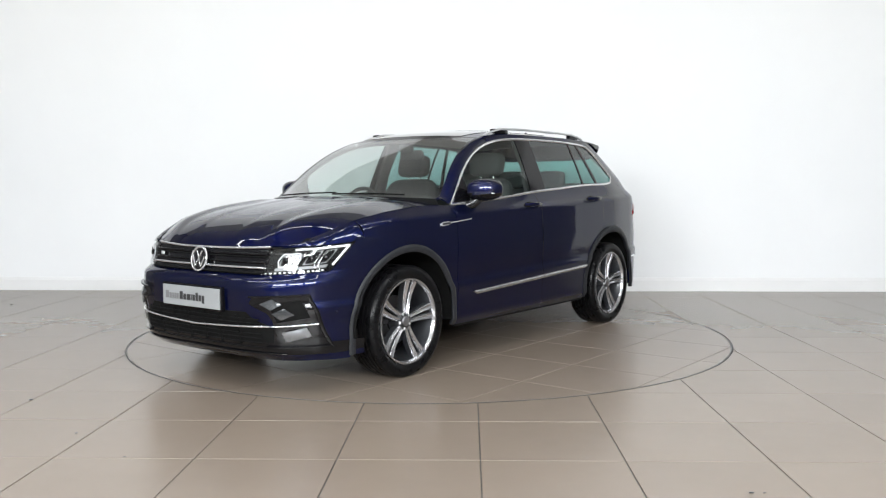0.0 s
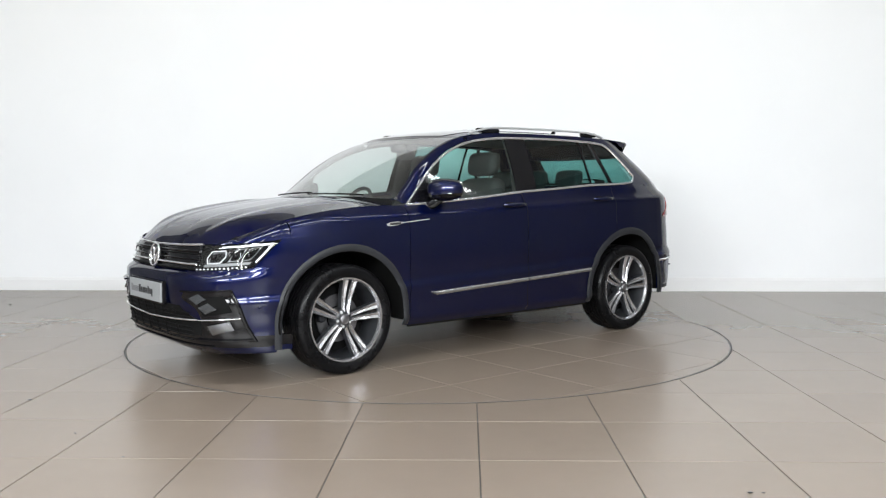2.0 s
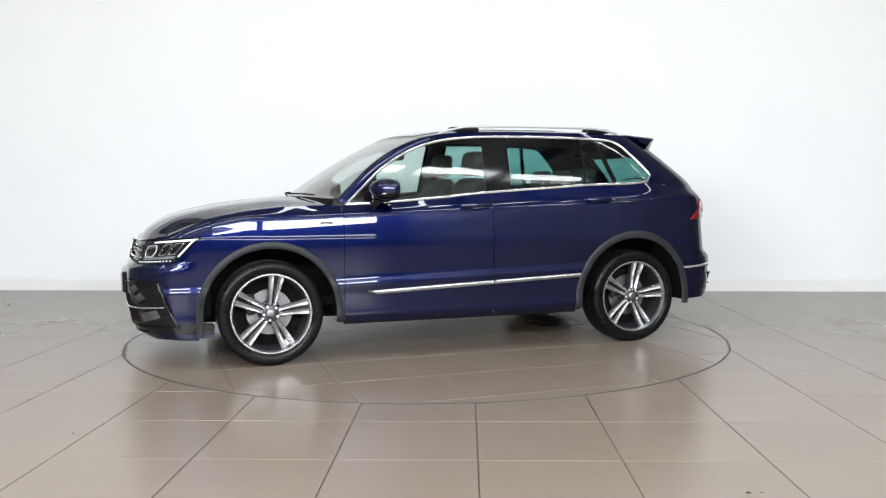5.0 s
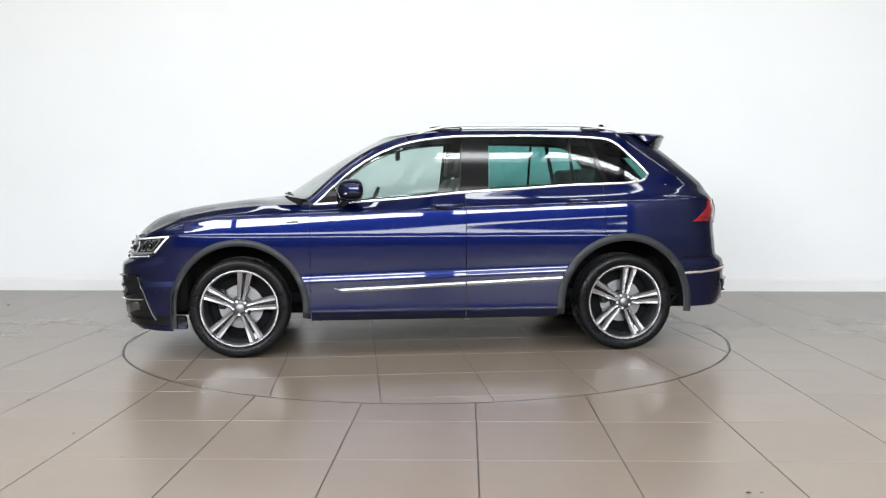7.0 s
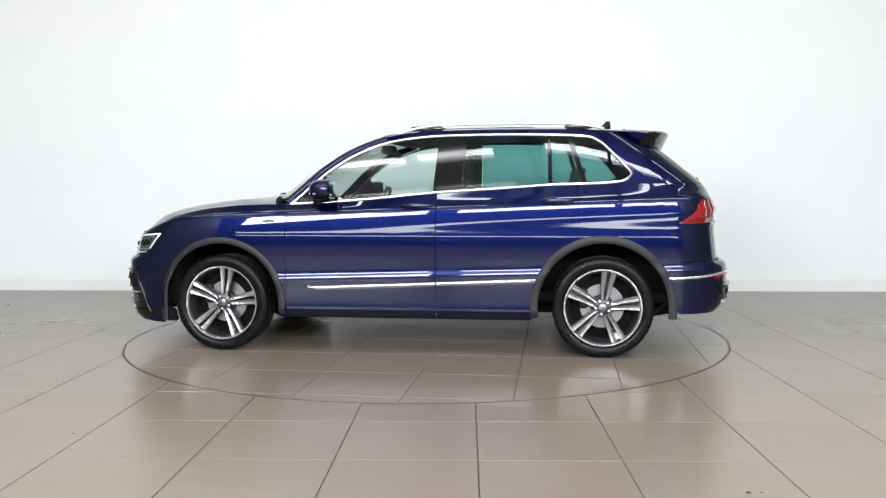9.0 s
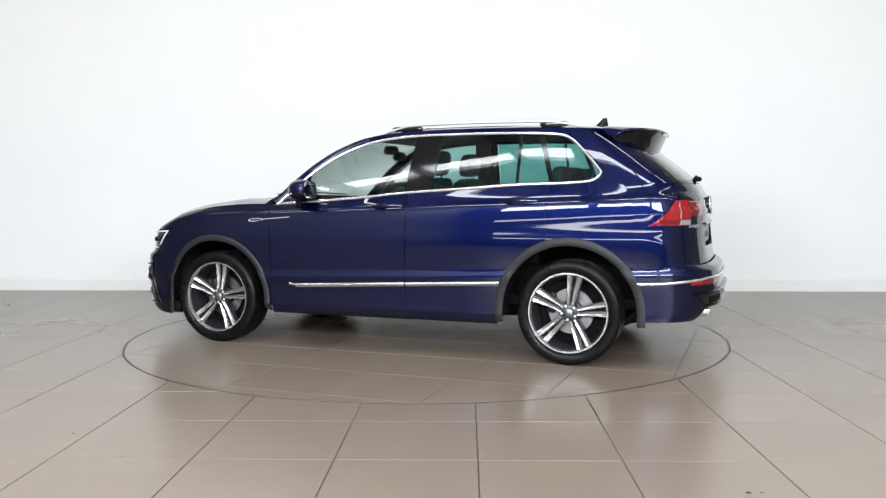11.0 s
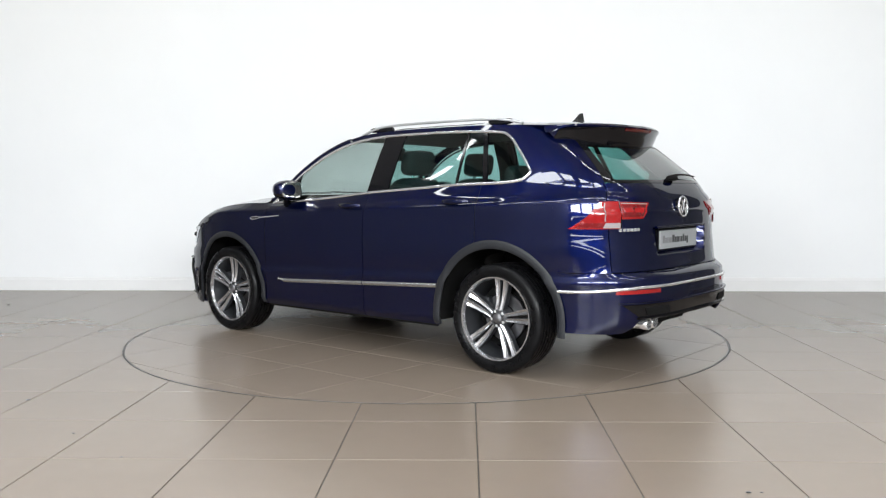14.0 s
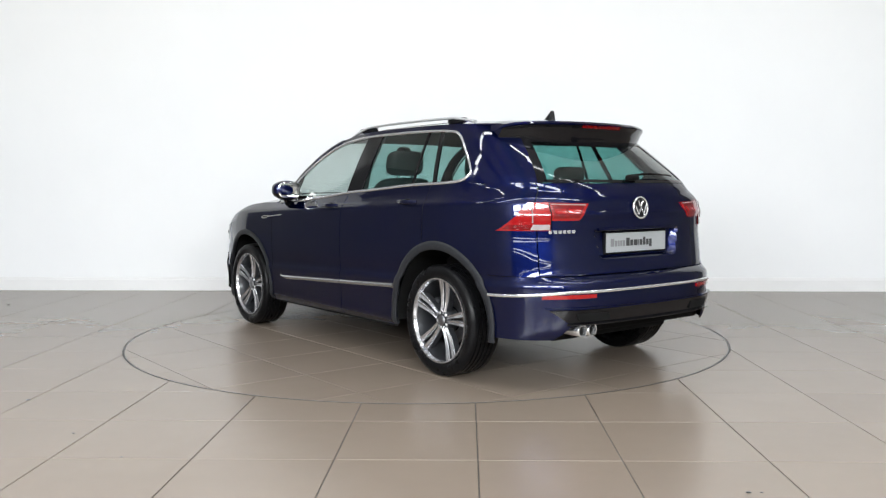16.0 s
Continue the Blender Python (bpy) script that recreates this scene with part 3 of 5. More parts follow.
        # handles
        for door, xa, xb in ((d1, 0.03, -0.185), (d2, -0.925, -1.14)):
            xm = (xa + xb) / 2
            zc = crest(xm) + 0.004
            bowl = bmesh.new()
            bmesh.ops.create_uvsphere(bowl, u_segments=16, v_segments=8, radius=1)
            for v in bowl.verts:
                v.co = Vector((xm + 0.03 + v.co.x * 0.075, sgn * (side(xm, zc) - 0.006 + v.co.y * 0.012), zc - 0.010 + v.co.z * 0.040))
            h = sweep([(xa - (xa - xb) * k / 12, sgn * (side(xa - (xa - xb) * k / 12, zc) + 0.016 + 0.028 * math.sin(math.pi * k / 12) ** 0.6), zc + 0.010) for k in range(13)],
                      0.018, 0.030, n=10, taper=lambda k: 0.55 + 0.45 * math.sin(math.pi * clamp(k, 0.1, 0.9)))
            hh = part("handle", h, M_PAINT, door, smooth=60)
            part("handle_recess", bowl, M_DARK, door, "dark handle recess", 60)
        # wheel arch cladding
        for c, r0, r1, a0, a1 in ((AXLE, 0.425, 0.470, -12, 198), (-AXLE, 0.436, 0.490, -12, 192)):
            def clad(u, v, c=c, r0=r0, r1=r1, a0=a0, a1=a1):
                a = radians(a0 + (a1 - a0) * u)
                rr = r0 + (r1 - r0) * v
                ca, sa = math.cos(a), math.sin(a)
                x, z = c + rr * ca, HUB_Z + rr * sa
                if sa < 0:
                    x = c + rr * math.copysign(1, ca)
                    z = HUB_Z + (0.075 if ca < 0 or c < 0 else 0.14) * sa / math.sin(radians(abs(a0 if ca > 0 else 180 - a1)))
                y = nose_y(max(x, -1.77), max(z, 0.25))
                return (x, sgn * (y + 0.013 - 0.007 * (2 * v - 1) ** 4), z)
            panel("arch_cladding", clad, 56, 5, M_CLAD, label="grained dark grey wheel arch trim", flange=0.022)
            liner = bmesh.new()
            rows = []
            for k in range(33):
                a = radians(-6 + 192 * k / 32)
                rows.append([liner.verts.new((c + 0.452 * math.cos(a), sgn * y, HUB_Z + 0.452 * math.sin(a))) for y in (0.45, 0.88)])
            for a, b in zip(rows, rows[1:]):
                liner.faces.new((a[0], a[1], b[1], b[0]))
            liner.faces.new([r[0] for r in rows])
            part("wheel_well", liner, M_DARK, car, "black wheel arch liner", 60)
        # wing badge: a chrome spear with a small dark chip
        def spear(u, v):
            x = 1.04 - 0.34 * u
            zc = 0.921 + 0.028 * u
            hgt = 0.009 * (1 - clamp((u - 0.24) / 0.12)) * clamp(u / 0.08 + 0.2) + 0.0024
            z = zc + hgt * (2 * v - 1)
            return (x, sgn * (side(x, z) + 0.006), z)
        b = panel("wing_badge", spear, 30, 4, M_SATIN, label="chrome spear badge", flange=0.008)
        def chip(u, v):
            x, z = 1.020 - 0.085 * u, 0.917 + 0.014 * v + 0.004 * u
            return (x, sgn * (side(x, z) + 0.0085), z)
        panel("badge_chip", chip, 3, 2, M_INK, b, "dark badge inlay", 0.003)


def pillar_outer(v, sgn):
    x = 0.858 - 0.70 * v
    z = win_top(min(x, 0.828)) + 0.007 + 0.004 * v
    return Vector((x, sgn * (side(x, z) + 0.001), z))


def pillar_inner(v, sgn):
    p = pillar_outer(v, sgn)
    return Vector((p.x + 0.055 - 0.01 * v, p.y - sgn * (0.058 - 0.008 * v), p.z + 0.030 + 0.002 * v))


def screen(v, w, d=0.0):
    """Windscreen: v from the base to the roof, w from -1 to 1 across."""
    e = pillar_inner(v, 1)
    cx, cz = 1.075 + (0.335 - 1.075) * v, 1.100 + (1.535 - 1.100) * v + 0.018 * math.sin(math.pi * v)
    k = abs(w) ** 2.4
    return Vector((cx + (e.x - cx) * k - d, w * e.y, cz + (e.z - cz) * k))


def roof_point(t, v):
    f = screen(1.0, v)
    x = f.x + (-1.60 - f.x) * t
    ze, zm = roof_edge(x), roof_mid(x)
    yr = side(x, ze) - 0.002
    z = ze + (zm - ze) * (1 - abs(v) ** 2.6)
    p = Vector((x, v * yr, z))
    f2x = f.x
    ze0, zm0 = roof_edge(f2x), roof_mid(f2x)
    q = Vector((f2x, v * (side(f2x, ze0) - 0.002), ze0 + (zm0 - ze0) * (1 - abs(v) ** 2.6)))
    return p + (f - q) * (1 - t) ** 10


def hood_edge(t):
    if t <= 0.8:
        x = 0.945 + (NOSE_START - 0.945) * t / 0.8
        z = belt(x)
        return Vector((x, side(x, z), z))
    k = (t - 0.8) / 0.2
    z0 = belt(NOSE_START)
    p0, p3 = Vector((NOSE_START, side(NOSE_START, z0), z0)), Vector(wrap(front, 0.615, 0.834))
    p1, p2 = p0 + Vector((0.10, -0.012, -0.030)), p3 + Vector((-0.07, 0.045, 0.034))
    return p0 * (1 - k) ** 3 + p1 * 3 * k * (1 - k) ** 2 + p2 * 3 * k * k * (1 - k) + p3 * k ** 3


hood_z = curve((1.05, 1.106), (1.28, 1.084), (1.5, 1.056), (1.71, 1.023), (1.93, 0.968), (2.04, 0.916), (2.10, 0.870), (2.140, 0.818))


def hood(u, w):
    e = hood_edge(u)
    cx = 1.105 + (2.140 - 1.105) * (1 - (1 - u) ** 1.25)
    cz = hood_z(cx)
    k = abs(w)
    kx = k ** (2.0 + 0.9 * u)
    ridge = 0.016 * ease((k - 0.52) / 0.12) * (1 - ease((k - 0.66) / 0.34)) * ease(u * 4) * ease((1 - u) * 5) + 0.004 * (ease((k - 0.22) / 0.05) * (1 - ease((k - 0.3) / 0.4))) * ease((1 - u) * 4)
    return Vector((cx + (e.x - cx) * kx, w * e.y * 0.996, cz + (e.z - cz) * k ** 2.6 + ridge - 0.002))


def body_top():
    h = panel("bonnet", lambda u, v: hood(u, 2 * v - 1), 40, 60, label="long creased bonnet")
    panel("roof", lambda u, v: roof_point(u, 2 * v - 1), 44, 36, flange=0.01)
    panel("roof_glass", pushed(lambda u, v: roof_point(0.004 + 0.60 * u, (2 * v - 1) * 0.80), 0.003), 24, 24, M_PANO, label="black panoramic glass roof", flange=0.006)
    panel("glass_joint", pushed(lambda u, v: roof_point(0.25 + 0.012 * u, (2 * v - 1) * 0.80), 0.0045), 2, 24, M_DARK, label="dark joint in the glass roof", flange=0.002)
    panel("headlining", lambda u, v: Vector(roof_point(0.02 + 0.96 * u, (2 * v - 1) * 0.95)) - Vector((0, 0, 0.035)), 20, 16, M_LINER, label="pale grey headlining", flange=0)
    panel("windscreen", lambda u, v: screen(u, 2 * v - 1), 16, 28, M_SCREEN, label="clear windscreen", flange=0)
    panel("screen_band", lambda u, v: screen(0.955 + 0.045 * u, 2 * v - 1, -0.002), 3, 28, M_BLACK, label="black glass border", flange=0)
    panel("cowl", lambda u, v: Vector(screen(0, 2 * v - 1)) * (1 - u) + (hood(0, 2 * v - 1) - Vector((0, 0, 0.012))) * u, 4, 28, M_DARK, label="black cowl below the windscreen", flange=0.02)
    for y0, y1 in ((-0.58, 0.02), (0.0, 0.55)):
        pts = []
        for k in range(14):
            w = (y0 + (y1 - y0) * k / 13) / 0.74
            p = screen(0.004 + 0.022 * k / 13 * (1 if y0 < -0.1 else 0.8), w)
            pts.append(p + Vector((0.014, 0, 0.012)))
        part("wiper", sweep(pts, 0.008, 0.010), M_DARK, car, "black windscreen wiper", 60)
    part("mirror_pod", merged(blob(0.29, 0, 1.455, 0.06, 0.045, 0.035, 0.7), blob(0.22, 0.0, 1.405, 0.016, 0.115, 0.038, 0.55)), M_TRIM, car, "dark interior mirror", 60)
    for sgn in (1, -1):
        pts = []
        for k in range(31):
            u = k / 30
            x = 0.10 - 1.45 * u
            lift = 0.028 * min(1, (math.sin(math.pi * clamp(u, 0.0, 1.0)) * 2.4)) ** 0.8
            pts.append((x, sgn * (side(x, roof_edge(x)) - 0.040), roof_edge(x) + 0.014 + lift))
        r = part("roof_rail", sweep(pts, 0.026, 0.018, n=10), M_SATIN, car, "raised satin silver roof rail", 60)
        for xa, xb in ((0.02, -0.22), (-1.08, -1.28)):
            xm = (xa + xb) / 2
            part("rail_foot", blob(xm, sgn * (side(xm, roof_edge(xm)) - 0.042), roof_edge(xm) + 0.024, abs(xa - xb) / 2, 0.011, 0.019, 0.6), M_BLACK, r, "black rail foot", 60)
    # aerial
    bm = bmesh.new()
    rows = []
    for j in range(9):
        q = j / 8
        xa, xb = -1.315 - 0.085 * q ** 0.8, -1.440 + 0.012 * q
        wd = 0.026 * (1 - q) ** 0.7 + 0.002
        z = roof_mid(-1.37) - 0.004 + 0.074 * q
        ring = []
        for k in range(14):
            a = 2 * math.pi * k / 14
            ring.append(bm.verts.new(((xa + xb) / 2 + (xa - xb) / 2 * math.cos(a), wd * math.sin(a), z)))
        rows.append(ring)
    for a, b in zip(rows, rows[1:]):
        for k in range(14):
            bm.faces.new((a[k], a[(k + 1) % 14], b[(k + 1) % 14], b[k]))
    bm.faces.new(rows[-1])
    part("aerial_fin", bm, M_BLACK, car, "dark shark fin aerial", 60)


def front_end():
    S = lambda u: 2 * u - 1
    def low(u, v):
        p = front(S(u), 0.185 + (0.668 - 0.185) * v)
        dz = p[2] - HUB_Z
        xa = AXLE + math.sqrt(max(0, 0.452 ** 2 - dz * dz)) if dz > 0 else AXLE + 0.452
        return p if p[0] >= xa else (xa, math.copysign(nose_y(xa, p[2]), p[1]), p[2])
    bumper = panel("front_bumper", low, 110, 36)
    panel("front_carrier", pushed(lambda u, v: front(S(u), 0.66 + 0.235 * v), -0.012), 60, 8, M_DARK, label="black panel behind the lamps", flange=0.05)
    def fy(y, z, d):
        p = Vector(wrap(front, y, z))
        q, r = Vector(wrap(front, y + (0.003 if y < 0 else -0.003), z)), Vector(wrap(front, y, z + 0.003))
        n = (q - p).cross(r - p).normalized()
        if n.x < 0 or n.dot(Vector((1, y * 0.6, 0))) < 0:
            n = -n
        return p + n * d
    def fs(s, z, d):
        """The nose surface by s and z, lifted by d."""
        p = Vector(front(s, z))
        q, r = Vector(front(s - math.copysign(0.01, s), z)), Vector(front(s, z + 0.004))
        n = (q - p).cross(r - p).normalized()
        if n.dot(p - Vector((1.2, 0, z))) < 0:
            n = -n
        return p + n * d
    def lamp_top(s):
        return 0.806 + 0.038 * clamp((abs(s) - 0.34) / 0.61)
    def lamp_edge(z):
        return 0.815 + 0.148 * clamp((z - 0.69) / 0.155) ** 0.9
    # wing tops over the lamps
    for sgn in (1, -1):
        def over(u, v):
            e = hood_edge(1 - 0.2 * u)
            s_ = 0.45 + 0.55 * u
            low_ = Vector(front(s_, lamp_top(s_) + 0.005 + 0.012 * ease((s_ - 0.93) / 0.07)))
            p = low_.lerp(Vector((e.x, e.y * 0.998, e.z)), v)
            n = Vector((0.35, 0.8, 0.5)).normalized()
            p += n * 0.016 * math.sin(math.pi * v) * (0.2 + 0.8 * u)
            return (p.x, sgn * p.y, p.z)
        panel("wing_front", over, 24, 8, flange=0.008)
        def outer(u, v):
            z = 0.662 + (0.866 - 0.662) * v
            s0 = lamp_edge(z) + 0.004 if z > 0.688 else 0.815 - 0.50 * clamp((0.688 - z) / 0.022)
            p = front(sgn * (s0 + (1.0 - s0) * u), z)
            xa = AXLE + math.sqrt(max(0, 0.452 ** 2 - (z - HUB_Z) ** 2))
            return p if p[0] >= xa else (xa, sgn * nose_y(xa, z), z)
        panel("wing_corner", outer, 14, 24, flange=0.004)
    # grille
    def gp(y, z):
        return fy(y, z, 0.002)
    g = part("grille", grid_bm(poly_patch(gp, -0.50, 0.50, 0.668, 0.815), 36, 8, 0.02), M_BLACK, car, "black radiator grille with chrome bars", 40)
    for z0, hgt, dd, mt, nm in ((0.806, 0.013, 0.010, M_CHROME, "chrome_bar"), (0.703, 0.012, 0.016, M_CHROME, "chrome_bar"), (0.676, 0.010, 0.008, M_DARK, "grille_slat"),
                                (0.780, 0.014, 0.010, M_BLACK, "grille_slat"), (0.765, 0.008, 0.008, M_DARK, "grille_slat"), (0.735, 0.012, 0.010, M_BLACK, "grille_slat")):
        pts = [fy(-0.50 + k / 30, z0 + (0.010 * ((k - 15) / 15) ** 2 if z0 > 0.80 else 0), dd) for k in range(31)]
        part(nm, sweep(pts, 0.014, hgt, n=8), mt, g, "thin chrome grille bar" if mt is M_CHROME else "", 60)
    emblem(g, Vector((2.192, 0, 0.740)), Vector((1, 0, 0.18)), 0.070)
    part("badge_chip", moved(bm_box(0.006, 0.014, -0.030, 0.030, -0.010, 0.010, 0.002), Matrix.Translation(fy(-0.40, 0.755, 0.004)) @ pose(0, 0, 0, 0, -10, -22)), M_SATIN, g, "small silver badge chip")
    # lamps
    for sgn in (1, -1):
        def lp(u, v, d):
            s0, s1 = 0.325 + 0.018 * v, lamp_edge(0.69 + 0.155 * v)
            z0, z1 = 0.664 + 0.024 * u, 0.803 + 0.040 * u
            return fs(sgn * (s0 + (s1 - s0) * u), z0 + (z1 - z0) * v, d)
        def patch(u0, u1, v0, v1, d, skew=0.0, bulge=0.0):
            def f(u, v):
                return lp(clamp(u0 + (u1 - u0) * u + skew * v), v0 + (v1 - v0) * v, d + bulge * math.sin(math.pi * u) * math.sin(math.pi * v))
            return f
        body = part("headlight", grid_bm(patch(0, 1, 0, 1, -0.016), 28, 12, 0.02), M_STEEL, car, "clear LED headlight with white light guides", 40)
        def inset(name, mtl, lbl, *a, nu=8, nv=6, **k):
            part(name, grid_bm(patch(*a, **k), nu, nv, 0.010), mtl, body, lbl, 40)
        inset("dark_bezel", M_BLACK, "dark inner lamp bezel", 0.01, 0.97, 0.03, 0.12, -0.004, nu=20)
        inset("reflector", M_LAMP_BODY, "bright LED reflector", 0.16, 0.40, 0.34, 0.76, -0.010, skew=0.03, bulge=-0.012)
        inset("reflector", M_LAMP_BODY, "bright LED reflector", 0.50, 0.66, 0.34, 0.84, -0.010, skew=0.03, bulge=-0.012)
        inset("reflector", M_LAMP_BODY, "bright LED reflector", 0.70, 0.84, 0.34, 0.84, -0.010, skew=0.03, bulge=-0.012)
        inset("shelf", M_LAMP_BODY, "bright chrome lamp shelf", 0.15, 0.88, 0.17, 0.28, -0.002, nu=20, nv=3)
        for a in (0.24, 0.575, 0.76):
            c = patch(a, a + 0.001, 0.55, 0.56, 0.0)(0, 0)
            part("projector", blob(*c, 0.013, 0.022, 0.020, 0.9, 14), M_BLACK, body, "small dark projector lens", 60)
        inset("divider", M_BLACK, "dark lamp divider", 0.415, 0.455, 0.28, 0.90, -0.002, skew=0.03)
        inset("divider", M_BLACK, "dark lamp divider", 0.675, 0.690, 0.34, 0.86, -0.004, skew=0.03)
        hexa = [(0.15, 0.55), (0.19, 0.80), (0.40, 0.80), (0.44, 0.55), (0.40, 0.30), (0.19, 0.30)]
        ring = []
        for (a, b), (c, d) in zip(hexa, hexa[1:] + hexa[:1]):
            ring += [lp(a + (c - a) * k / 4, b + (d - b) * k / 4, 0.0) for k in range(4)]
        part("light_guide", sweep(ring, 0.006, 0.006, closed=True), M_LAMP_WHITE, body, "white light guide", 60)
        up = [lp(0.34 + 0.63 * k / 24, 0.925, 0.002) for k in range(25)] + [lp(0.965 - 0.02 * k / 8, 0.90 - 0.66 * k / 8, 0.002) for k in range(9)]
        part("light_guide", sweep(up, 0.010, 0.013), M_LAMP_WHITE, body, "white daytime running strip", 60)
        for k in range(13):
            part("led", blob(*lp(0.05 + 0.068 * k, 0.075, 0.0), 0.005, 0.008, 0.005, 0.6, 8), M_LAMP_WHITE, body, "white LED dot", 60)
        part("lens", grid_bm(patch(0, 1, 0, 1, 0.005), 28, 12, 0.018), M_LENS, body, "clear lamp lens", 40)
        # side intake with fog lamp
        left = curve((0.25, 0.39), (0.33, 0.42), (0.40, 0.43), (0.455, 0.40), (0.52, 0.26), (0.556, 0.29))
        right = curve((0.25, 0.885), (0.35, 0.83), (0.45, 0.79), (0.556, 0.735))
        def intake(u, v):
            z = 0.255 + 0.300 * v
            return fs(sgn * (left(z) + (right(z) - left(z)) * u), z + 0.014 * (u - 0.5), 0.004)
        it = part("side_intake", grid_bm(intake, 24, 24, 0.012), M_BLACK, bumper, "gloss black side intake", 40)
        def inlay(name, s0, s1, z0, z1, d, mtl, lbl, skew=0.0, bulge=0.0, tilt=0.0):
            part(name, grid_bm(lambda u, v: fs(sgn * (s0 + (s1 - s0) * u + skew * v), z0 + (z1 - z0) * v + 0.03 * u, d + tilt * (1 - v) + bulge * math.sin(math.pi * u) * math.sin(math.pi * v)), 10, 6, 0.012), mtl, it, lbl, 50)
        inlay("intake_recess", 0.46, 0.72, 0.408, 0.505, 0.005, M_DARK, "dark intake mesh", -0.06)
        inlay("intake_blade", 0.42, 0.52, 0.480, 0.512, 0.008, M_BLADE, "glossy grey intake blade", -0.08, tilt=0.011)
        inlay("intake_blade", 0.50, 0.60, 0.428, 0.460, 0.008, M_BLADE, "glossy grey intake blade", -0.08, tilt=0.011)
        inlay("fog_lamp", 0.52, 0.72, 0.302, 0.352, 0.008, M_STEEL, "clear fog lamp", -0.03, 0.006)
        inlay("lamp_lens", 0.515, 0.725, 0.299, 0.355, 0.018, M_LENS, "clear lens", -0.03, 0.008)
        part("chrome_bar", sweep([fs(sgn * (0.42 + 0.36 * k / 16), 0.388 + 0.014 * k / 16, 0.014) for k in range(17)], 0.010, 0.008), M_CHROME, it, "thin chrome strip", 60)
        part("intake_lip", sweep([fs(sgn * (0.27 + 0.46 * k / 16), 0.550 + 0.016 * k / 16, 0.010) for k in range(17)], 0.024, 0.012), M_BLACK, it, "gloss black upper lip", 60)
        part("intake_frame", sweep([fs(sgn * (right(0.55 - 0.29 * k / 12) - 0.012), 0.55 - 0.29 * k / 12, 0.006) for k in range(13)], 0.020, 0.024), M_BLACK, it, "gloss black intake frame", 60)
        part("lower_blade", sweep([fs(sgn * (0.36 + 0.50 * k / 20), 0.268 + 0.004 * k / 20, 0.010) for k in range(21)], 0.026, 0.014), M_BLACK, bumper, "gloss black lower blade", 60)
        part("parking_sensor", blob(*fs(sgn * 0.90, 0.46, 0.002), 0.009, 0.009, 0.009, 0.9, 10), M_PAINT, bumper, "", 60)
    # middle intake
    def mid(u, v):
        z = 0.236 + (0.462 - 0.236) * v
        w = 0.555 + 0.05 * (1 - v) - 0.14 * ease((v - 0.55) / 0.45)
        return fy((2 * u - 1) * w, z, 0.004)
    mi = part("lower_grille", grid_bm(mid, 36, 10, 0.014), M_DARK, bumper, "dark lower air intake", 40)
    part("chrome_bar", sweep([fy(-0.56 + 1.12 * k / 30, 0.366 + 0.024 * abs(k - 15) / 15, 0.016) for k in range(31)], 0.012, 0.011), M_CHROME, mi, "thin chrome strip", 60)
    for z in (0.265, 0.29, 0.315, 0.34, 0.40, 0.425):
        part("grille_slat", sweep([fy(-0.50 + k / 24, z, 0.008) for k in range(25)], 0.010, 0.007), M_DARK, mi, "", 60)
    for y in (-0.35, -0.2, -0.07, 0.07, 0.2, 0.35):
        part("grille_post", sweep([fy(y, 0.275 + 0.17 * k / 5, 0.007) for k in range(6)], 0.012, 0.010), M_DARK, mi, "", 60)
    part("front_lip", grid_bm(lambda u, v: fy((2 * u - 1) * 0.83, 0.196 + 0.004 * abs(2 * u - 1) ** 6 + 0.03 * v, (0.018 - 0.010 * v) * (1 - 0.8 * abs(2 * u - 1) ** 6)), 50, 5, 0.03), M_PAINT, bumper, "blue lower lip", 40)
    part("lip_shadow_gap", sweep([fy(-0.62 + 1.24 * k / 40, 0.232, 0.008) for k in range(41)], 0.012, 0.010), M_BLACK, bumper, "gloss black seam", 60)
    part("lower_valance", grid_bm(lambda u, v: fy((2 * u - 1) * 0.825, 0.226 + 0.066 * v, 0.005), 50, 5, 0.02), M_BLACK, bumper, "gloss black lower valance", 40)
    plate(car, Vector((2.262, 0, 0.523)), 0, 0.53, 0.118)


def emblem(parent, c, n, r):
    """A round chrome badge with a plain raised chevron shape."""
    n = n.normalized()
    rot = n.to_track_quat('Y', 'Z').to_matrix().to_4x4()
    m = Matrix.Translation(c) @ rot
    base_ = part("emblem", moved(lathe([(0.0, 0.004), (r * 0.9, 0.004), (r * 0.93, 0.0), (r * 0.93, -0.02), (0, -0.02)], 32), m), M_BLACK, parent, "round badge in black and chrome", 50)
    ring = [(r * math.cos(2 * math.pi * k / 40), 0.006, r * math.sin(2 * math.pi * k / 40)) for k in range(40)]
    part("emblem_ring", moved(sweep(ring, 0.012, 0.012, closed=True, up=(0, 1, 0)), m), M_CHROME, base_, "chrome ring", 60)
    q = r * 0.82
    bars = [sweep([(sx * q * 0.42, 0.008, q * 0.80), (0, 0.008, q * 0.10)], 0.010, 0.008) for sx in (1, -1)]
    bars += [sweep([(sx * q * 0.92, 0.008, q * 0.25), (sx * q * 0.45, 0.008, -q * 0.80), (0, 0.008, q * 0.02)], 0.010, 0.008) for sx in (1, -1)]
    part("emblem_shape", moved(merged(*bars), m), M_CHROME, base_, "chrome chevron", 60)


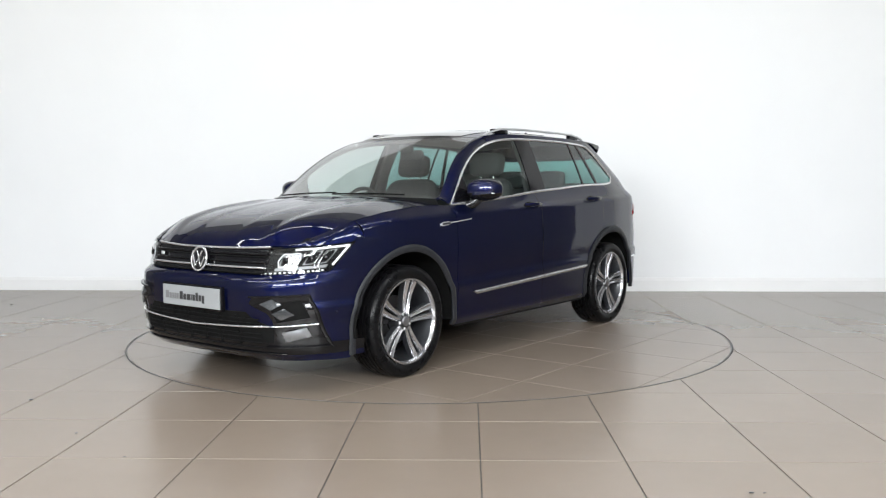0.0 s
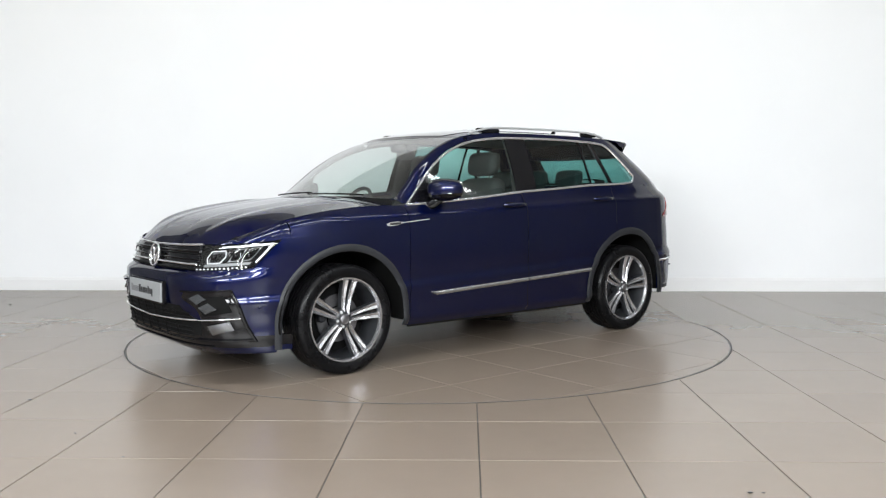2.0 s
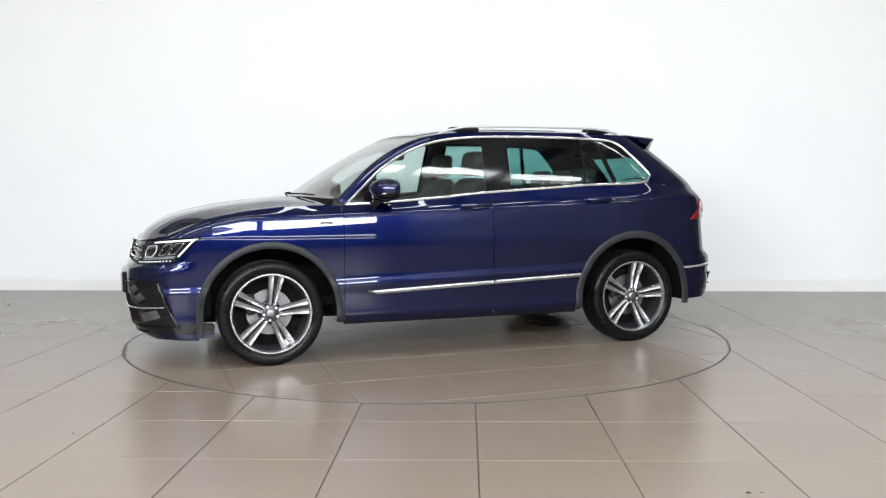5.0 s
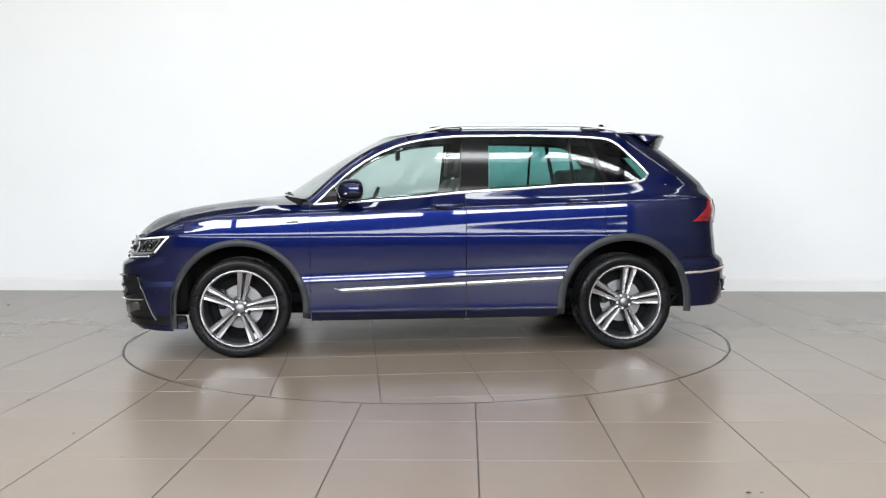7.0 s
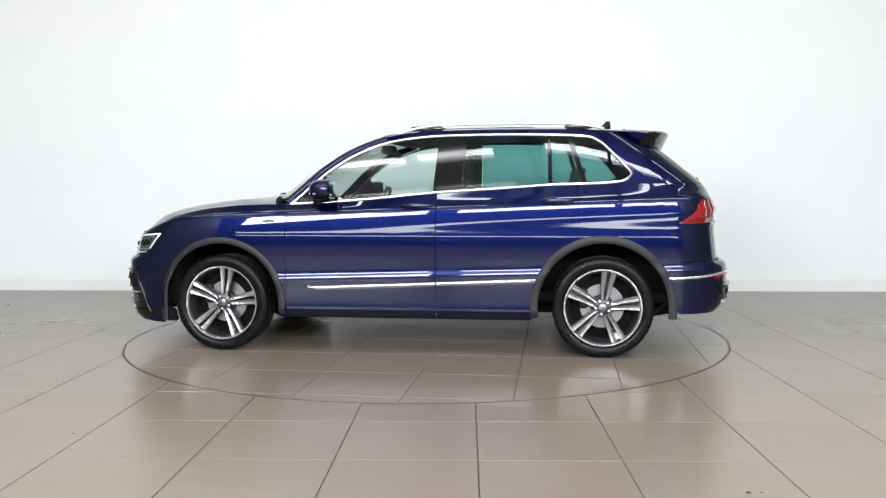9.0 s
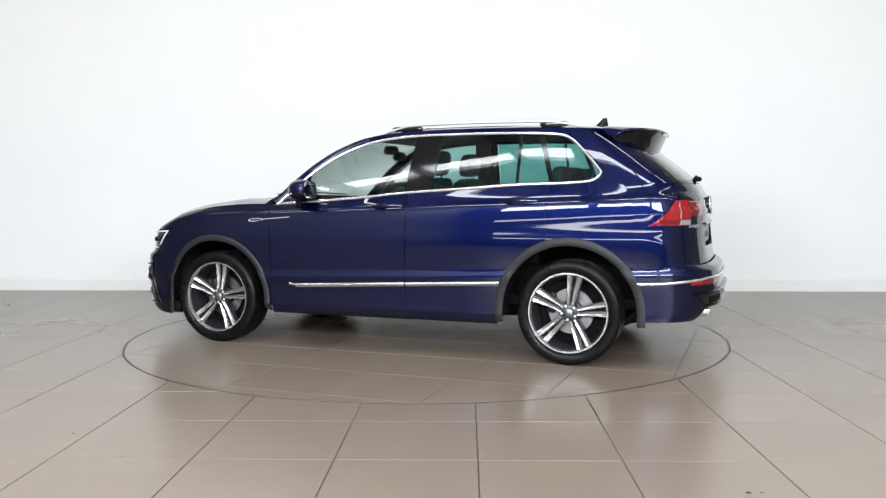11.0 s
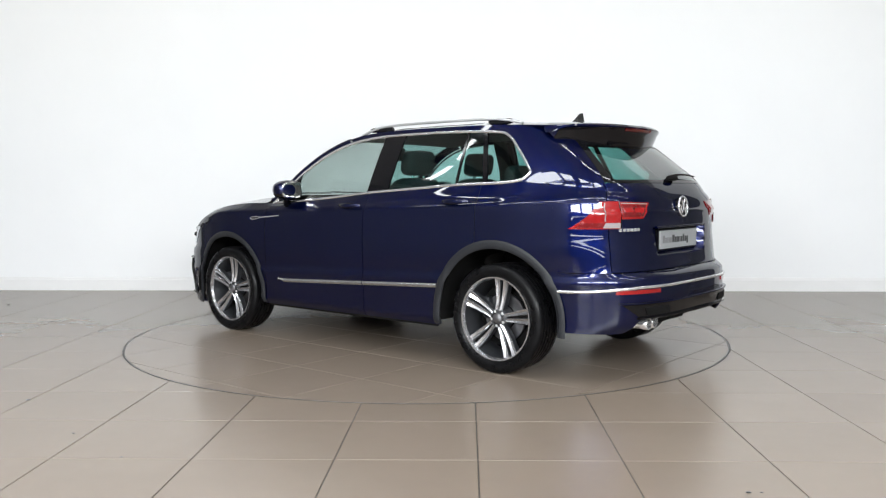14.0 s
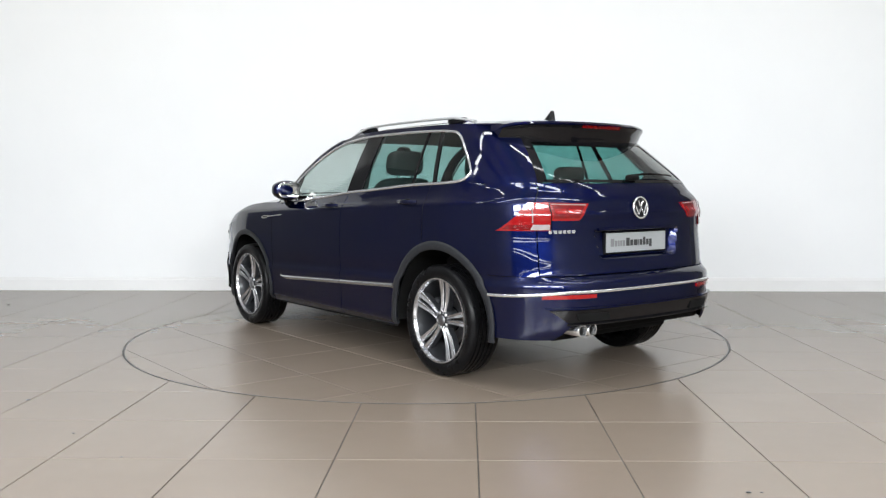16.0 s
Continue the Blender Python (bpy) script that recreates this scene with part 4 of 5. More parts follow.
def plate(parent, c, turn, w, h):
    """A silver plate in a black holder, lettered with plain bars."""
    m = Matrix.Translation(c) @ pose(0, 0, 0, 0, 0, turn)
    p = part("plate", moved(bm_box(-0.006, 0.006, -w / 2, w / 2, -h / 2, h / 2, 0.003), m), M_PLATE, parent, "silver grey dealer plate with dark lettering")
    part("plate_holder", moved(bm_box(-0.03, -0.003, -w / 2 - 0.012, w / 2 + 0.012, -h / 2 - 0.012, h / 2 + 0.012, 0.005), m), M_BLACK, p, "black plate holder")
    def bar(y0, y1, z0, z1, mt):
        part("lettering", moved(bm_box(0.0055, 0.0072, y0, y1, z0, z1), m), mt, p)
    widths1, widths2 = (0.030, 0.022, 0.014, 0.014, 0.022), (0.030, 0.024, 0.034, 0.007, 0.022, 0.022, 0.022, 0.022)
    y = -w / 2 + 0.03
    for k, wd in enumerate(widths1):
        bar(y, y + wd, -0.022, 0.024 if k == 0 else 0.012, M_INK2)
        y += wd + 0.006
    y += 0.004
    for k, wd in enumerate(widths2):
        bar(y, y + wd, -0.022 - (0.012 if k == 7 else 0), 0.026 if k in (0, 5) else 0.013, M_INK)
        y += wd + 0.007


def rear_end():
    S = lambda u: 2 * u - 1
    def ry(y, z, d):
        p = Vector(wrap(rear, y, z))
        q, r = Vector(wrap(rear, y + (0.003 if y < 0 else -0.003), z)), Vector(wrap(rear, y, z + 0.003))
        n = (q - p).cross(r - p).normalized()
        if n.dot(Vector((-1, y * 0.6, 0))) < 0:
            n = -n
        return p + n * d
    def rear_skin(u, v):
        z0 = 0.30 + 0.088 * ease((0.54 - abs(S(u))) / 0.14)
        return rear(S(u), z0 + (0.652 - z0) * v)
    bumper = panel("rear_bumper", rear_skin, 90, 24)
    def recess(y, z):
        half = 0.365 - 0.045 * clamp((0.905 - z) / 0.17)
        return -0.042 * ease((half - abs(y)) / 0.022) * ease((z - 0.735) / 0.030) * ease((0.912 - z) / 0.018)
    gate = panel("tailgate", poly_patch(lambda y, z: ry(y, z, recess(y, z)), lambda z: -0.70 + 0.06 * ease((z - 1.06) / 0.1), lambda z: 0.70 - 0.06 * ease((z - 1.06) / 0.1), 0.658, 1.176), 88, 72, label="blue tailgate")
    yg = curve((1.16, 0.640), (1.18, 0.632), (1.30, 0.575), (1.44, 0.510), (1.55, 0.46))
    for sgn in (1, -1):
        def end(u, v):
            z = 0.655 + (1.178 - 0.655) * v
            y0 = 0.705 - 0.06 * ease((z - 1.06) / 0.1)
            s0 = s_at(rear, y0 * SPREAD, z)
            return rear(sgn * (s0 + (1 - s0) * u), z)
        panel("rear_corner", end, 14, 26, flange=0.006)
        def dpil(u, v):
            z = 1.178 + (1.545 - 1.178) * v
            s0 = s_at(rear, yg(z) * SPREAD, z)
            return rear(sgn * (s0 + (1 - s0) * u), z)
        panel("rear_pillar_corner", dpil, 14, 26, flange=0.01)
    # black band: the glass's dark border with the spoiler's shade painted in
    panel("gate_header", poly_patch(lambda y, z: ry(y, z, 0), lambda z: -yg(z), lambda z: yg(z), 1.425, 1.545), 24, 5, M_BLACK, gate, "black band over the rear window, glass border and spoiler shade")
    panel("rear_window", poly_patch(lambda y, z: ry(y, z, -0.003), lambda z: -yg(z) - 0.004, lambda z: yg(z) + 0.004, 1.178, 1.43), 28, 16, M_PRIVACY, gate, "teal tinted rear window", 0)
    part("window_border", merged(*[grid_bm(poly_patch(lambda y, z: ry(y, z, 0.001), lambda z: sg * (yg(z) - 0.045), lambda z: sg * (yg(z) + 0.001), 1.178, 1.43), 2, 12, 0) for sg in (1, -1)],
                                 grid_bm(poly_patch(lambda y, z: ry(y, z, 0.0015), lambda z: -yg(z), lambda z: yg(z), 1.178, 1.196), 24, 2, 0)), M_BLACK, gate, "black glass border", 60)
    # rear wiper
    wp = [ry(-0.02 - 0.40 * k / 10, 1.205 + 0.012 * math.sin(k / 10 * 3), 0.022) for k in range(11)]
    wiper = part("rear_wiper", sweep(wp, 0.014, 0.012, taper=lambda k: 1.3 - 0.6 * k), M_DARK, gate, "black rear wiper", 60)
    part("wiper_boss", blob(*ry(-0.03, 1.195, 0.02), 0.03, 0.05, 0.018, 0.7, 14), M_DARK, wiper, "black wiper boss", 60)
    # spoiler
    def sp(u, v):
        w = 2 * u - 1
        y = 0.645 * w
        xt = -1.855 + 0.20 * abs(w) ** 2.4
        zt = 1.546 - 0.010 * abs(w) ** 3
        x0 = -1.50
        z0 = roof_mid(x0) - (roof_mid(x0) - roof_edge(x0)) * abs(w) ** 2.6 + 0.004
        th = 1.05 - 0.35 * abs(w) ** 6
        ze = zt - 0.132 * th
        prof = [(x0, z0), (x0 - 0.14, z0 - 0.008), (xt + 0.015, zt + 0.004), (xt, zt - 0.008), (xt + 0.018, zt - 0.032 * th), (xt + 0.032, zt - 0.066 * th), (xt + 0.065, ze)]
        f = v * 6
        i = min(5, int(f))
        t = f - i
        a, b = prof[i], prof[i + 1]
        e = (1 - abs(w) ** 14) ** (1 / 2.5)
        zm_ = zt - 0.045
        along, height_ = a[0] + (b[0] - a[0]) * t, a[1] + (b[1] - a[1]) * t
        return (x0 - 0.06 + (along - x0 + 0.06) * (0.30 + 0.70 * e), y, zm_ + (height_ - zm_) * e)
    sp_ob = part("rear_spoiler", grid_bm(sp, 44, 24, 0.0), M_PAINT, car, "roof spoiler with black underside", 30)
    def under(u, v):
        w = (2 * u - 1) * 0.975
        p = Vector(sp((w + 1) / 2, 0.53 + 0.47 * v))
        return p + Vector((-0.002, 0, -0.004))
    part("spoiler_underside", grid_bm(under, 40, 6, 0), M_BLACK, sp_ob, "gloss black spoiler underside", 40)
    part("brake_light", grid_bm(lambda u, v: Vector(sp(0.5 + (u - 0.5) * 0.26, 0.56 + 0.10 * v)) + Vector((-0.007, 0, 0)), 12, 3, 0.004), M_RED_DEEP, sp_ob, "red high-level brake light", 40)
    # lamps
    def rs(s, z, d):
        """The tail surface by s and z, lifted by d."""
        p = Vector(rear(s, z))
        q, r = Vector(rear(s - math.copysign(0.01, s), z)), Vector(rear(s, z + 0.004))
        n = (q - p).cross(r - p).normalized()
        if n.dot(p - Vector((-1.2, 0, z))) < 0:
            n = -n
        return p + n * d
    for sgn in (1, -1):
        def on_body(u0, u1, v0, v1, d):
            def f(u, v):
                uu, vv = u0 + (u1 - u0) * u, v0 + (v1 - v0) * v
                a, b = 0.95 - 0.27 * vv ** 0.9, 0.505
                return rs(sgn * (a + (b - a) * uu), 0.910 + 0.158 * vv, d)
            return f
        def on_gate(u0, u1, v0, v1, d):
            def f(u, v):
                uu, vv = u0 + (u1 - u0) * u, v0 + (v1 - v0) * v
                a, b = 0.497, 0.29 - 0.08 * vv
                return rs(sgn * (a + (b - a) * uu), 0.966 + 0.100 * vv - 0.008 * uu * vv, d)
            return f
        tl = part("tail_light", grid_bm(on_body(0, 1, 0, 1, 0.006), 24, 14, 0.016), M_RED, car, "red LED tail light wrapping the corner", 40)
        part("inner_lamp", grid_bm(on_gate(0, 1, 0, 1, 0.006), 18, 10, 0.016), M_RED, tl, "red lamp part on the tailgate", 40)
        part("dark_segment", grid_bm(on_body(0.06, 0.95, 0.05, 0.22, 0.009), 14, 4, 0.004), M_RED_DEEP, tl, "deep red lower segment", 40)
        part("dark_segment", grid_bm(on_gate(0.05, 0.92, 0.14, 0.84, 0.009), 14, 6, 0.004), M_RED_DEEP, tl, "deep red inner segment", 40)
        for a, b in ((0.10, 0.44), (0.52, 0.86)):
            part("light_block", grid_bm(on_gate(a, b, 0.36, 0.66, 0.012), 6, 4, 0.005), M_RED, tl, "bright red light block", 40)
        part("clear_segment", grid_bm(on_body(0.62, 0.985, 0.03, 0.22, 0.011), 8, 4, 0.005), M_CLEAR, tl, "clear reversing segment", 40)
        part("light_guide", sweep([on_gate(0, 1, 0, 1, 0.010)(0.03 + 0.9 * k / 12, 0.91) for k in range(13)], 0.005, 0.006), M_CLEAR, tl, "pale light guide", 60)
        part("light_guide", sweep([on_body(0, 1, 0, 1, 0.010)(0.60 - 0.30 * k / 10, 0.28 + 0.66 * k / 10) for k in range(11)], 0.005, 0.008), M_CLEAR, tl, "pale light guide", 60)
        part("lamp_joint", sweep([rs(sgn * 0.501, 0.912 + 0.158 * k / 8, 0.007) for k in range(9)], 0.004, 0.006), M_BLACK, tl, "", 60)
        part("reflector", grid_bm(poly_patch(lambda y, z: ry(sgn * y, z, 0.008), 0.435, 0.715, 0.534, 0.556), 14, 3, 0.01), M_RED, bumper, "red bumper reflector", 40)
        
    strip = [rear(1.0 - 2.0 * k / 80, 0.570 - 0.05 * max(0, abs(1.0 - 2.0 * k / 80) - 0.45)) for k in range(81)]
    strip = [(p[0] + (-0.006 if abs(p[1]) < 0.7 else 0), p[1] + math.copysign(0.006 if abs(p[1]) > 0.6 else 0, p[1]), p[2]) for p in strip]
    part("chrome_strip", sweep(strip, 0.012, 0.018), M_CHROME, bumper, "chrome strip round the rear bumper", 60)
    # plate recess and plate
    part("recess_lip", sweep([ry(-0.34 + 0.68 * k / 20, 0.909, 0.004) for k in range(21)], 0.022, 0.014), M_PAINT, gate, "", 60)
    plate(car, Vector((tail(0.828) + 0.024, 0, 0.828)), 180, 0.53, 0.112)
    emblem(gate, Vector((tail(1.03) - 0.012, 0, 1.03)), Vector((-1, 0, 0.08)), 0.062)
    for k in range(6):
        y = 0.640 - 0.026 * k
        p = ry(y, 0.902, 0.002)
        part("badge_chip", moved(bm_box(-0.004, 0.004, -0.010, 0.010, -0.009, 0.009, 0.0015), Matrix.Translation(p) @ pose(0, 0, 0, 0, 0, -22)), M_CHROME, gate, "small chrome badge block")
    # diffuser and exhaust
    part("diffuser", grid_bm(lambda u, v: ry((2 * u - 1) * (0.585 + 0.10 * v), 0.392 + 0.078 * v, 0.006 + 0.006 * v), 40, 8, 0.03), M_BLACK, bumper, "gloss black diffuser", 40)
    part("diffuser_lip", sweep([ry(-0.70 + 1.40 * k / 40, 0.476 + 0.004 * abs(k - 20) / 20, 0.010) for k in range(41)], 0.026, 0.012), M_PAINT, bumper, "blue ledge over the diffuser", 60)
    part("diffuser_edge", sweep([ry(-0.60 + 1.20 * k / 40, 0.390, 0.006) for k in range(41)], 0.034, 0.012), M_BLACK, bumper, "gloss black lower edge", 60)
    for sgn in (1, -1):
        part("diffuser_vent", grid_bm(lambda u, v: ry(sgn * (0.34 + 0.20 * u + 0.02 * v), 0.408 + 0.044 * v, 0.015), 8, 4, 0.004), M_DARK, bumper, "dark slot in the diffuser", 40)
    part("lower_skirt", grid_bm(lambda u, v: (tail_start(0.3) - 0.04 - 0.20 * (1 - abs(2 * u - 1) ** 4) + 0.14 * (1 - v), (2 * u - 1) * 0.74, 0.268 + 0.125 * v), 30, 4, 0.02), M_DARK, bumper, "dark lower skirt", 40)
    for y in (0.445, 0.525):
        t = lathe([(0.030, 0.0), (0.034, 0.0), (0.036, -0.003), (0.036, -0.035), (0.034, -0.036), (0.033, -0.14), (0.031, -0.14), (0.030, -0.01), (0.030, 0.0)], 28)
        part("exhaust_tip", moved(t, Matrix.Translation((-2.195, y, 0.348)) @ pose(0, 0, 0, 0, 0, 90)), M_CHROME, car, "round chrome exhaust tip", 50)
        d = lathe([(0, -0.03), (0.031, -0.03)], 20)
        part("exhaust_bore", moved(d, Matrix.Translation((-2.195, y, 0.348)) @ pose(0, 0, 0, 0, 0, 90)), M_DARK, car, "dark exhaust bore")


def wheel_meshes():
    """The meshes of one wheel, its face towards +y."""
    tyre = [(0.258, 0.085), (0.268, 0.098), (0.292, 0.108), (0.318, 0.107), (0.333, 0.098), (0.340, 0.086)]
    tread = []
    for y in (0.062, 0.030, -0.002, -0.034, -0.066):
        tread += [(0.3415, y + 0.018), (0.342, y + 0.006), (0.334, y + 0.005), (0.334, y - 0.003), (0.342, y - 0.004)]
    tail_ = [(0.340, -0.10), (0.333, -0.112), (0.29, -0.122), (0.25, -0.105)]
    out = {}
    out["tyre"] = (lathe(tyre + tread + tail_, 72), M_TYRE, "black low-profile tyre")
    rim = [(0.257, 0.084), (0.264, 0.094), (0.262, 0.102), (0.252, 0.101), (0.247, 0.090), (0.244, 0.082)]
    out["barrel"] = (lathe([(0.244, 0.082), (0.240, 0.070), (0.224, 0.02), (0.216, -0.06), (0.226, -0.10)], 56), M_GUN, "dark grey rim barrel")
    out["rim"] = (lathe(rim, 64), M_ALLOY, "bright machined rim edge")
    out["back"] = (lathe([(0.0, -0.045), (0.17, -0.045), (0.225, -0.06)], 40), M_DARK, "dark hub carrier")
    out["brake_disc"] = (lathe([(0.075, -0.02), (0.078, -0.012), (0.150, -0.012), (0.150, -0.028), (0.075, -0.028)], 48), M_STEEL, "steel brake disc")
    out["caliper"] = (blob(0.125, 0.0, 0.055, 0.03, 0.03, 0.07, 0.5, 14), M_CLAD, "grey brake caliper")
    out["hub_cap"] = (lathe([(0, 0.081), (0.027, 0.080), (0.031, 0.076), (0.033, 0.06)], 28), M_STEEL, "round silver hub cap")
    out["hub"] = (lathe([(0.033, 0.070), (0.052, 0.068), (0.064, 0.058), (0.070, 0.03), (0.072, -0.01)], 36), M_GUN, "grey wheel centre")
    return out


def blade(side_sign):
    """One of the two blades of a spoke, standing along +z: machined face, grey flanks."""
    bm = bmesh.new()
    rows = []
    for k in range(11):
        t = k / 10
        r = 0.040 + 0.212 * t
        c = side_sign * (0.0135 + 0.0195 * t)
        w = 0.0112 + 0.0095 * t
        yf = 0.070 + 0.020 * t - 0.012 * math.sin(math.pi * t)
        rows.append([bm.verts.new(q) for q in ((c - w, yf - 0.045, r), (c - w, yf - 0.004, r), (c - w + 0.003, yf, r), (c, yf - 0.007, r), (c + w - 0.003, yf, r), (c + w, yf - 0.004, r), (c + w, yf - 0.045, r))])
    for a, b in zip(rows, rows[1:]):
        for j in range(6):
            f = bm.faces.new((a[j], b[j], b[j + 1], a[j + 1]))
            f.material_index = 0 if j in (1, 2, 3, 4) else 1
    bm.faces.new(rows[0])
    bm.faces.new(rows[-1][::-1])
    bmesh.ops.recalc_face_normals(bm, faces=bm.faces)
    return bm


def web():
    """The dark sunken web between the two blades."""
    bm = bmesh.new()
    rows = []
    for k in range(9):
        t = k / 8
        r = 0.050 + 0.19 * t
        w = 0.005 + 0.014 * t
        y = 0.050 + 0.018 * t - 0.012 * math.sin(math.pi * t)
        rows.append([bm.verts.new((-w, y, r)), bm.verts.new((w, y, r)), bm.verts.new((w, y - 0.03, r)), bm.verts.new((-w, y - 0.03, r))])
    for a, b in zip(rows, rows[1:]):
        for j in range(4):
            bm.faces.new((a[j], b[j], b[(j + 1) % 4], a[(j + 1) % 4]))
    bm.faces.new(rows[0])
    bm.faces.new(rows[-1][::-1])
    bmesh.ops.recalc_face_normals(bm, faces=bm.faces)
    return bm


def wheels():
    meshes = {k: (mesh_of(k, b, m, 50), lbl) for k, (b, m, lbl) in wheel_meshes().items()}
    spoke = mesh_of("spoke", merged(blade(1), blade(-1)), [M_ALLOY, M_GUN], 40)
    webm = mesh_of("spoke_web", web(), M_BLACK, 40)
    bolt = mesh_of("bolt", lathe([(0, 0.074), (0.008, 0.074), (0.011, 0.070), (0.011, 0.05)], 8), M_SATIN, 40)
    for x, y, turn in ((AXLE, 1, -9), (-AXLE, 1, -10), (AXLE, -1, 20), (-AXLE, -1, 31)):
        w = new("wheel", meshes["rim"][0])
        tagged(w, "alloy wheel with five twin spokes")
        w.parent = car
        w.matrix_basis = pose(x, 0.795 * y, HUB_Z, 0, 0, 0 if y > 0 else 180)
        for nm in ("tyre", "barrel", "back", "brake_disc", "caliper", "hub_cap", "hub"):
            o = new(nm, meshes[nm][0])
            o.parent = w
            tagged(o, meshes[nm][1])
        for k in range(5):
            for nm, me, lbl in (("spoke", spoke, "machined twin spoke"), ("spoke_web", webm, "dark grey spoke web")):
                o = new(nm, me)
                o.parent = w
                o.matrix_basis = pose(0, 0, 0, 0, turn + 72 * k, 0)
                tagged(o, lbl)
            o = new("wheel_bolt", bolt)
            o.parent = w
            a = radians(turn + 36 + 72 * k)
            o.matrix_basis = pose(0.046 * math.sin(a), -0.004, 0.046 * math.cos(a))


def mirrors():
    for sgn in (1, -1):
        def shell(e, top):
            bm = bmesh.new()
            bmesh.ops.create_uvsphere(bm, u_segments=28, v_segments=18, radius=1)
            for v in bm.verts:
                x, y, z = v.co
                k = 1 - 0.10 * y
                x2 = 0.110 * math.copysign(abs(x) ** 0.8, x) * k
                if x < 0:
                    x2 *= 0.62
                z2 = 0.076 * math.copysign(abs(z) ** 0.75, z) * k * (1 - 0.12 * (y > 0) * y)
                v.co = Vector((0.590 + x2 - 0.045 * (y + 1) * 0.5, sgn * (0.930 + 0.112 * math.copysign(abs(y) ** 0.8, y)), 1.140 + z2 + 0.004 * y))
            cut = 1.112
            geom = [f for f in bm.faces if (f.calc_center_median().z < cut) == top]
            bmesh.ops.delete(bm, geom=geom, context='FACES')
            return bm
        cap = part("door_mirror", shell(0.8, True), M_PAINT, car, "blue door mirror with black base", 50)
        part("mirror_base", shell(0.8, False), M_BLACK, cap, "gloss black mirror underside", 50)
        part("mirror_arm", sweep([(0.66, sgn * 0.82, 1.02), (0.64, sgn * 0.87, 1.045), (0.60, sgn * 0.91, 1.09)], 0.05, 0.06, n=12), M_BLACK, cap, "black mirror foot", 60)
        part("mirror_glass", blob(0.508, sgn * 0.925, 1.142, 0.004, 0.094, 0.060, 0.5, 20), mat_mirror, cap, "silver mirror glass", 50)
        part("indicator", sweep([(0.668 - 0.06 * (k / 10) ** 2.2, sgn * (0.86 + 0.165 * k / 10), 1.116) for k in range(11)], 0.014, 0.006), M_LAMP_WHITE, cap, "clear indicator strip", 60)


mat_mirror = mat("mirror_silver", (0.9, 0.9, 0.9), 0.02, metal=1.0)


def seat(x, y, w=0.25, hr=True, back_top=1.08, parent_name="front_seat"):
    s = part(parent_name, blob(x + 0.20, y, 0.60, 0.28, w, 0.10, 0.45, 20), M_TRIM, car, "dark cloth seat", 60)
    part("backrest", blob(x - 0.10, y, (0.62 + back_top) / 2, 0.085, w, (back_top - 0.62) / 2 + 0.03, 0.45, 22, lean=0.42), M_TRIM, s, "", 60)
    if hr:
        zh = back_top + 0.135
        xh = x - 0.10 - 0.42 * (zh - 0.85) + 0.07
        part("headrest", blob(xh, y, zh, 0.06, 0.148, 0.092, 0.5, 20, lean=0.15), M_TRIM, s, "dark padded headrest", 60)
        for d in (-0.06, 0.06):
            part("headrest_post", sweep([(xh, y + d, zh - 0.16), (xh, y + d, zh - 0.03)], 0.018, 0.018), M_CHROME, s, "chrome headrest post", 60)


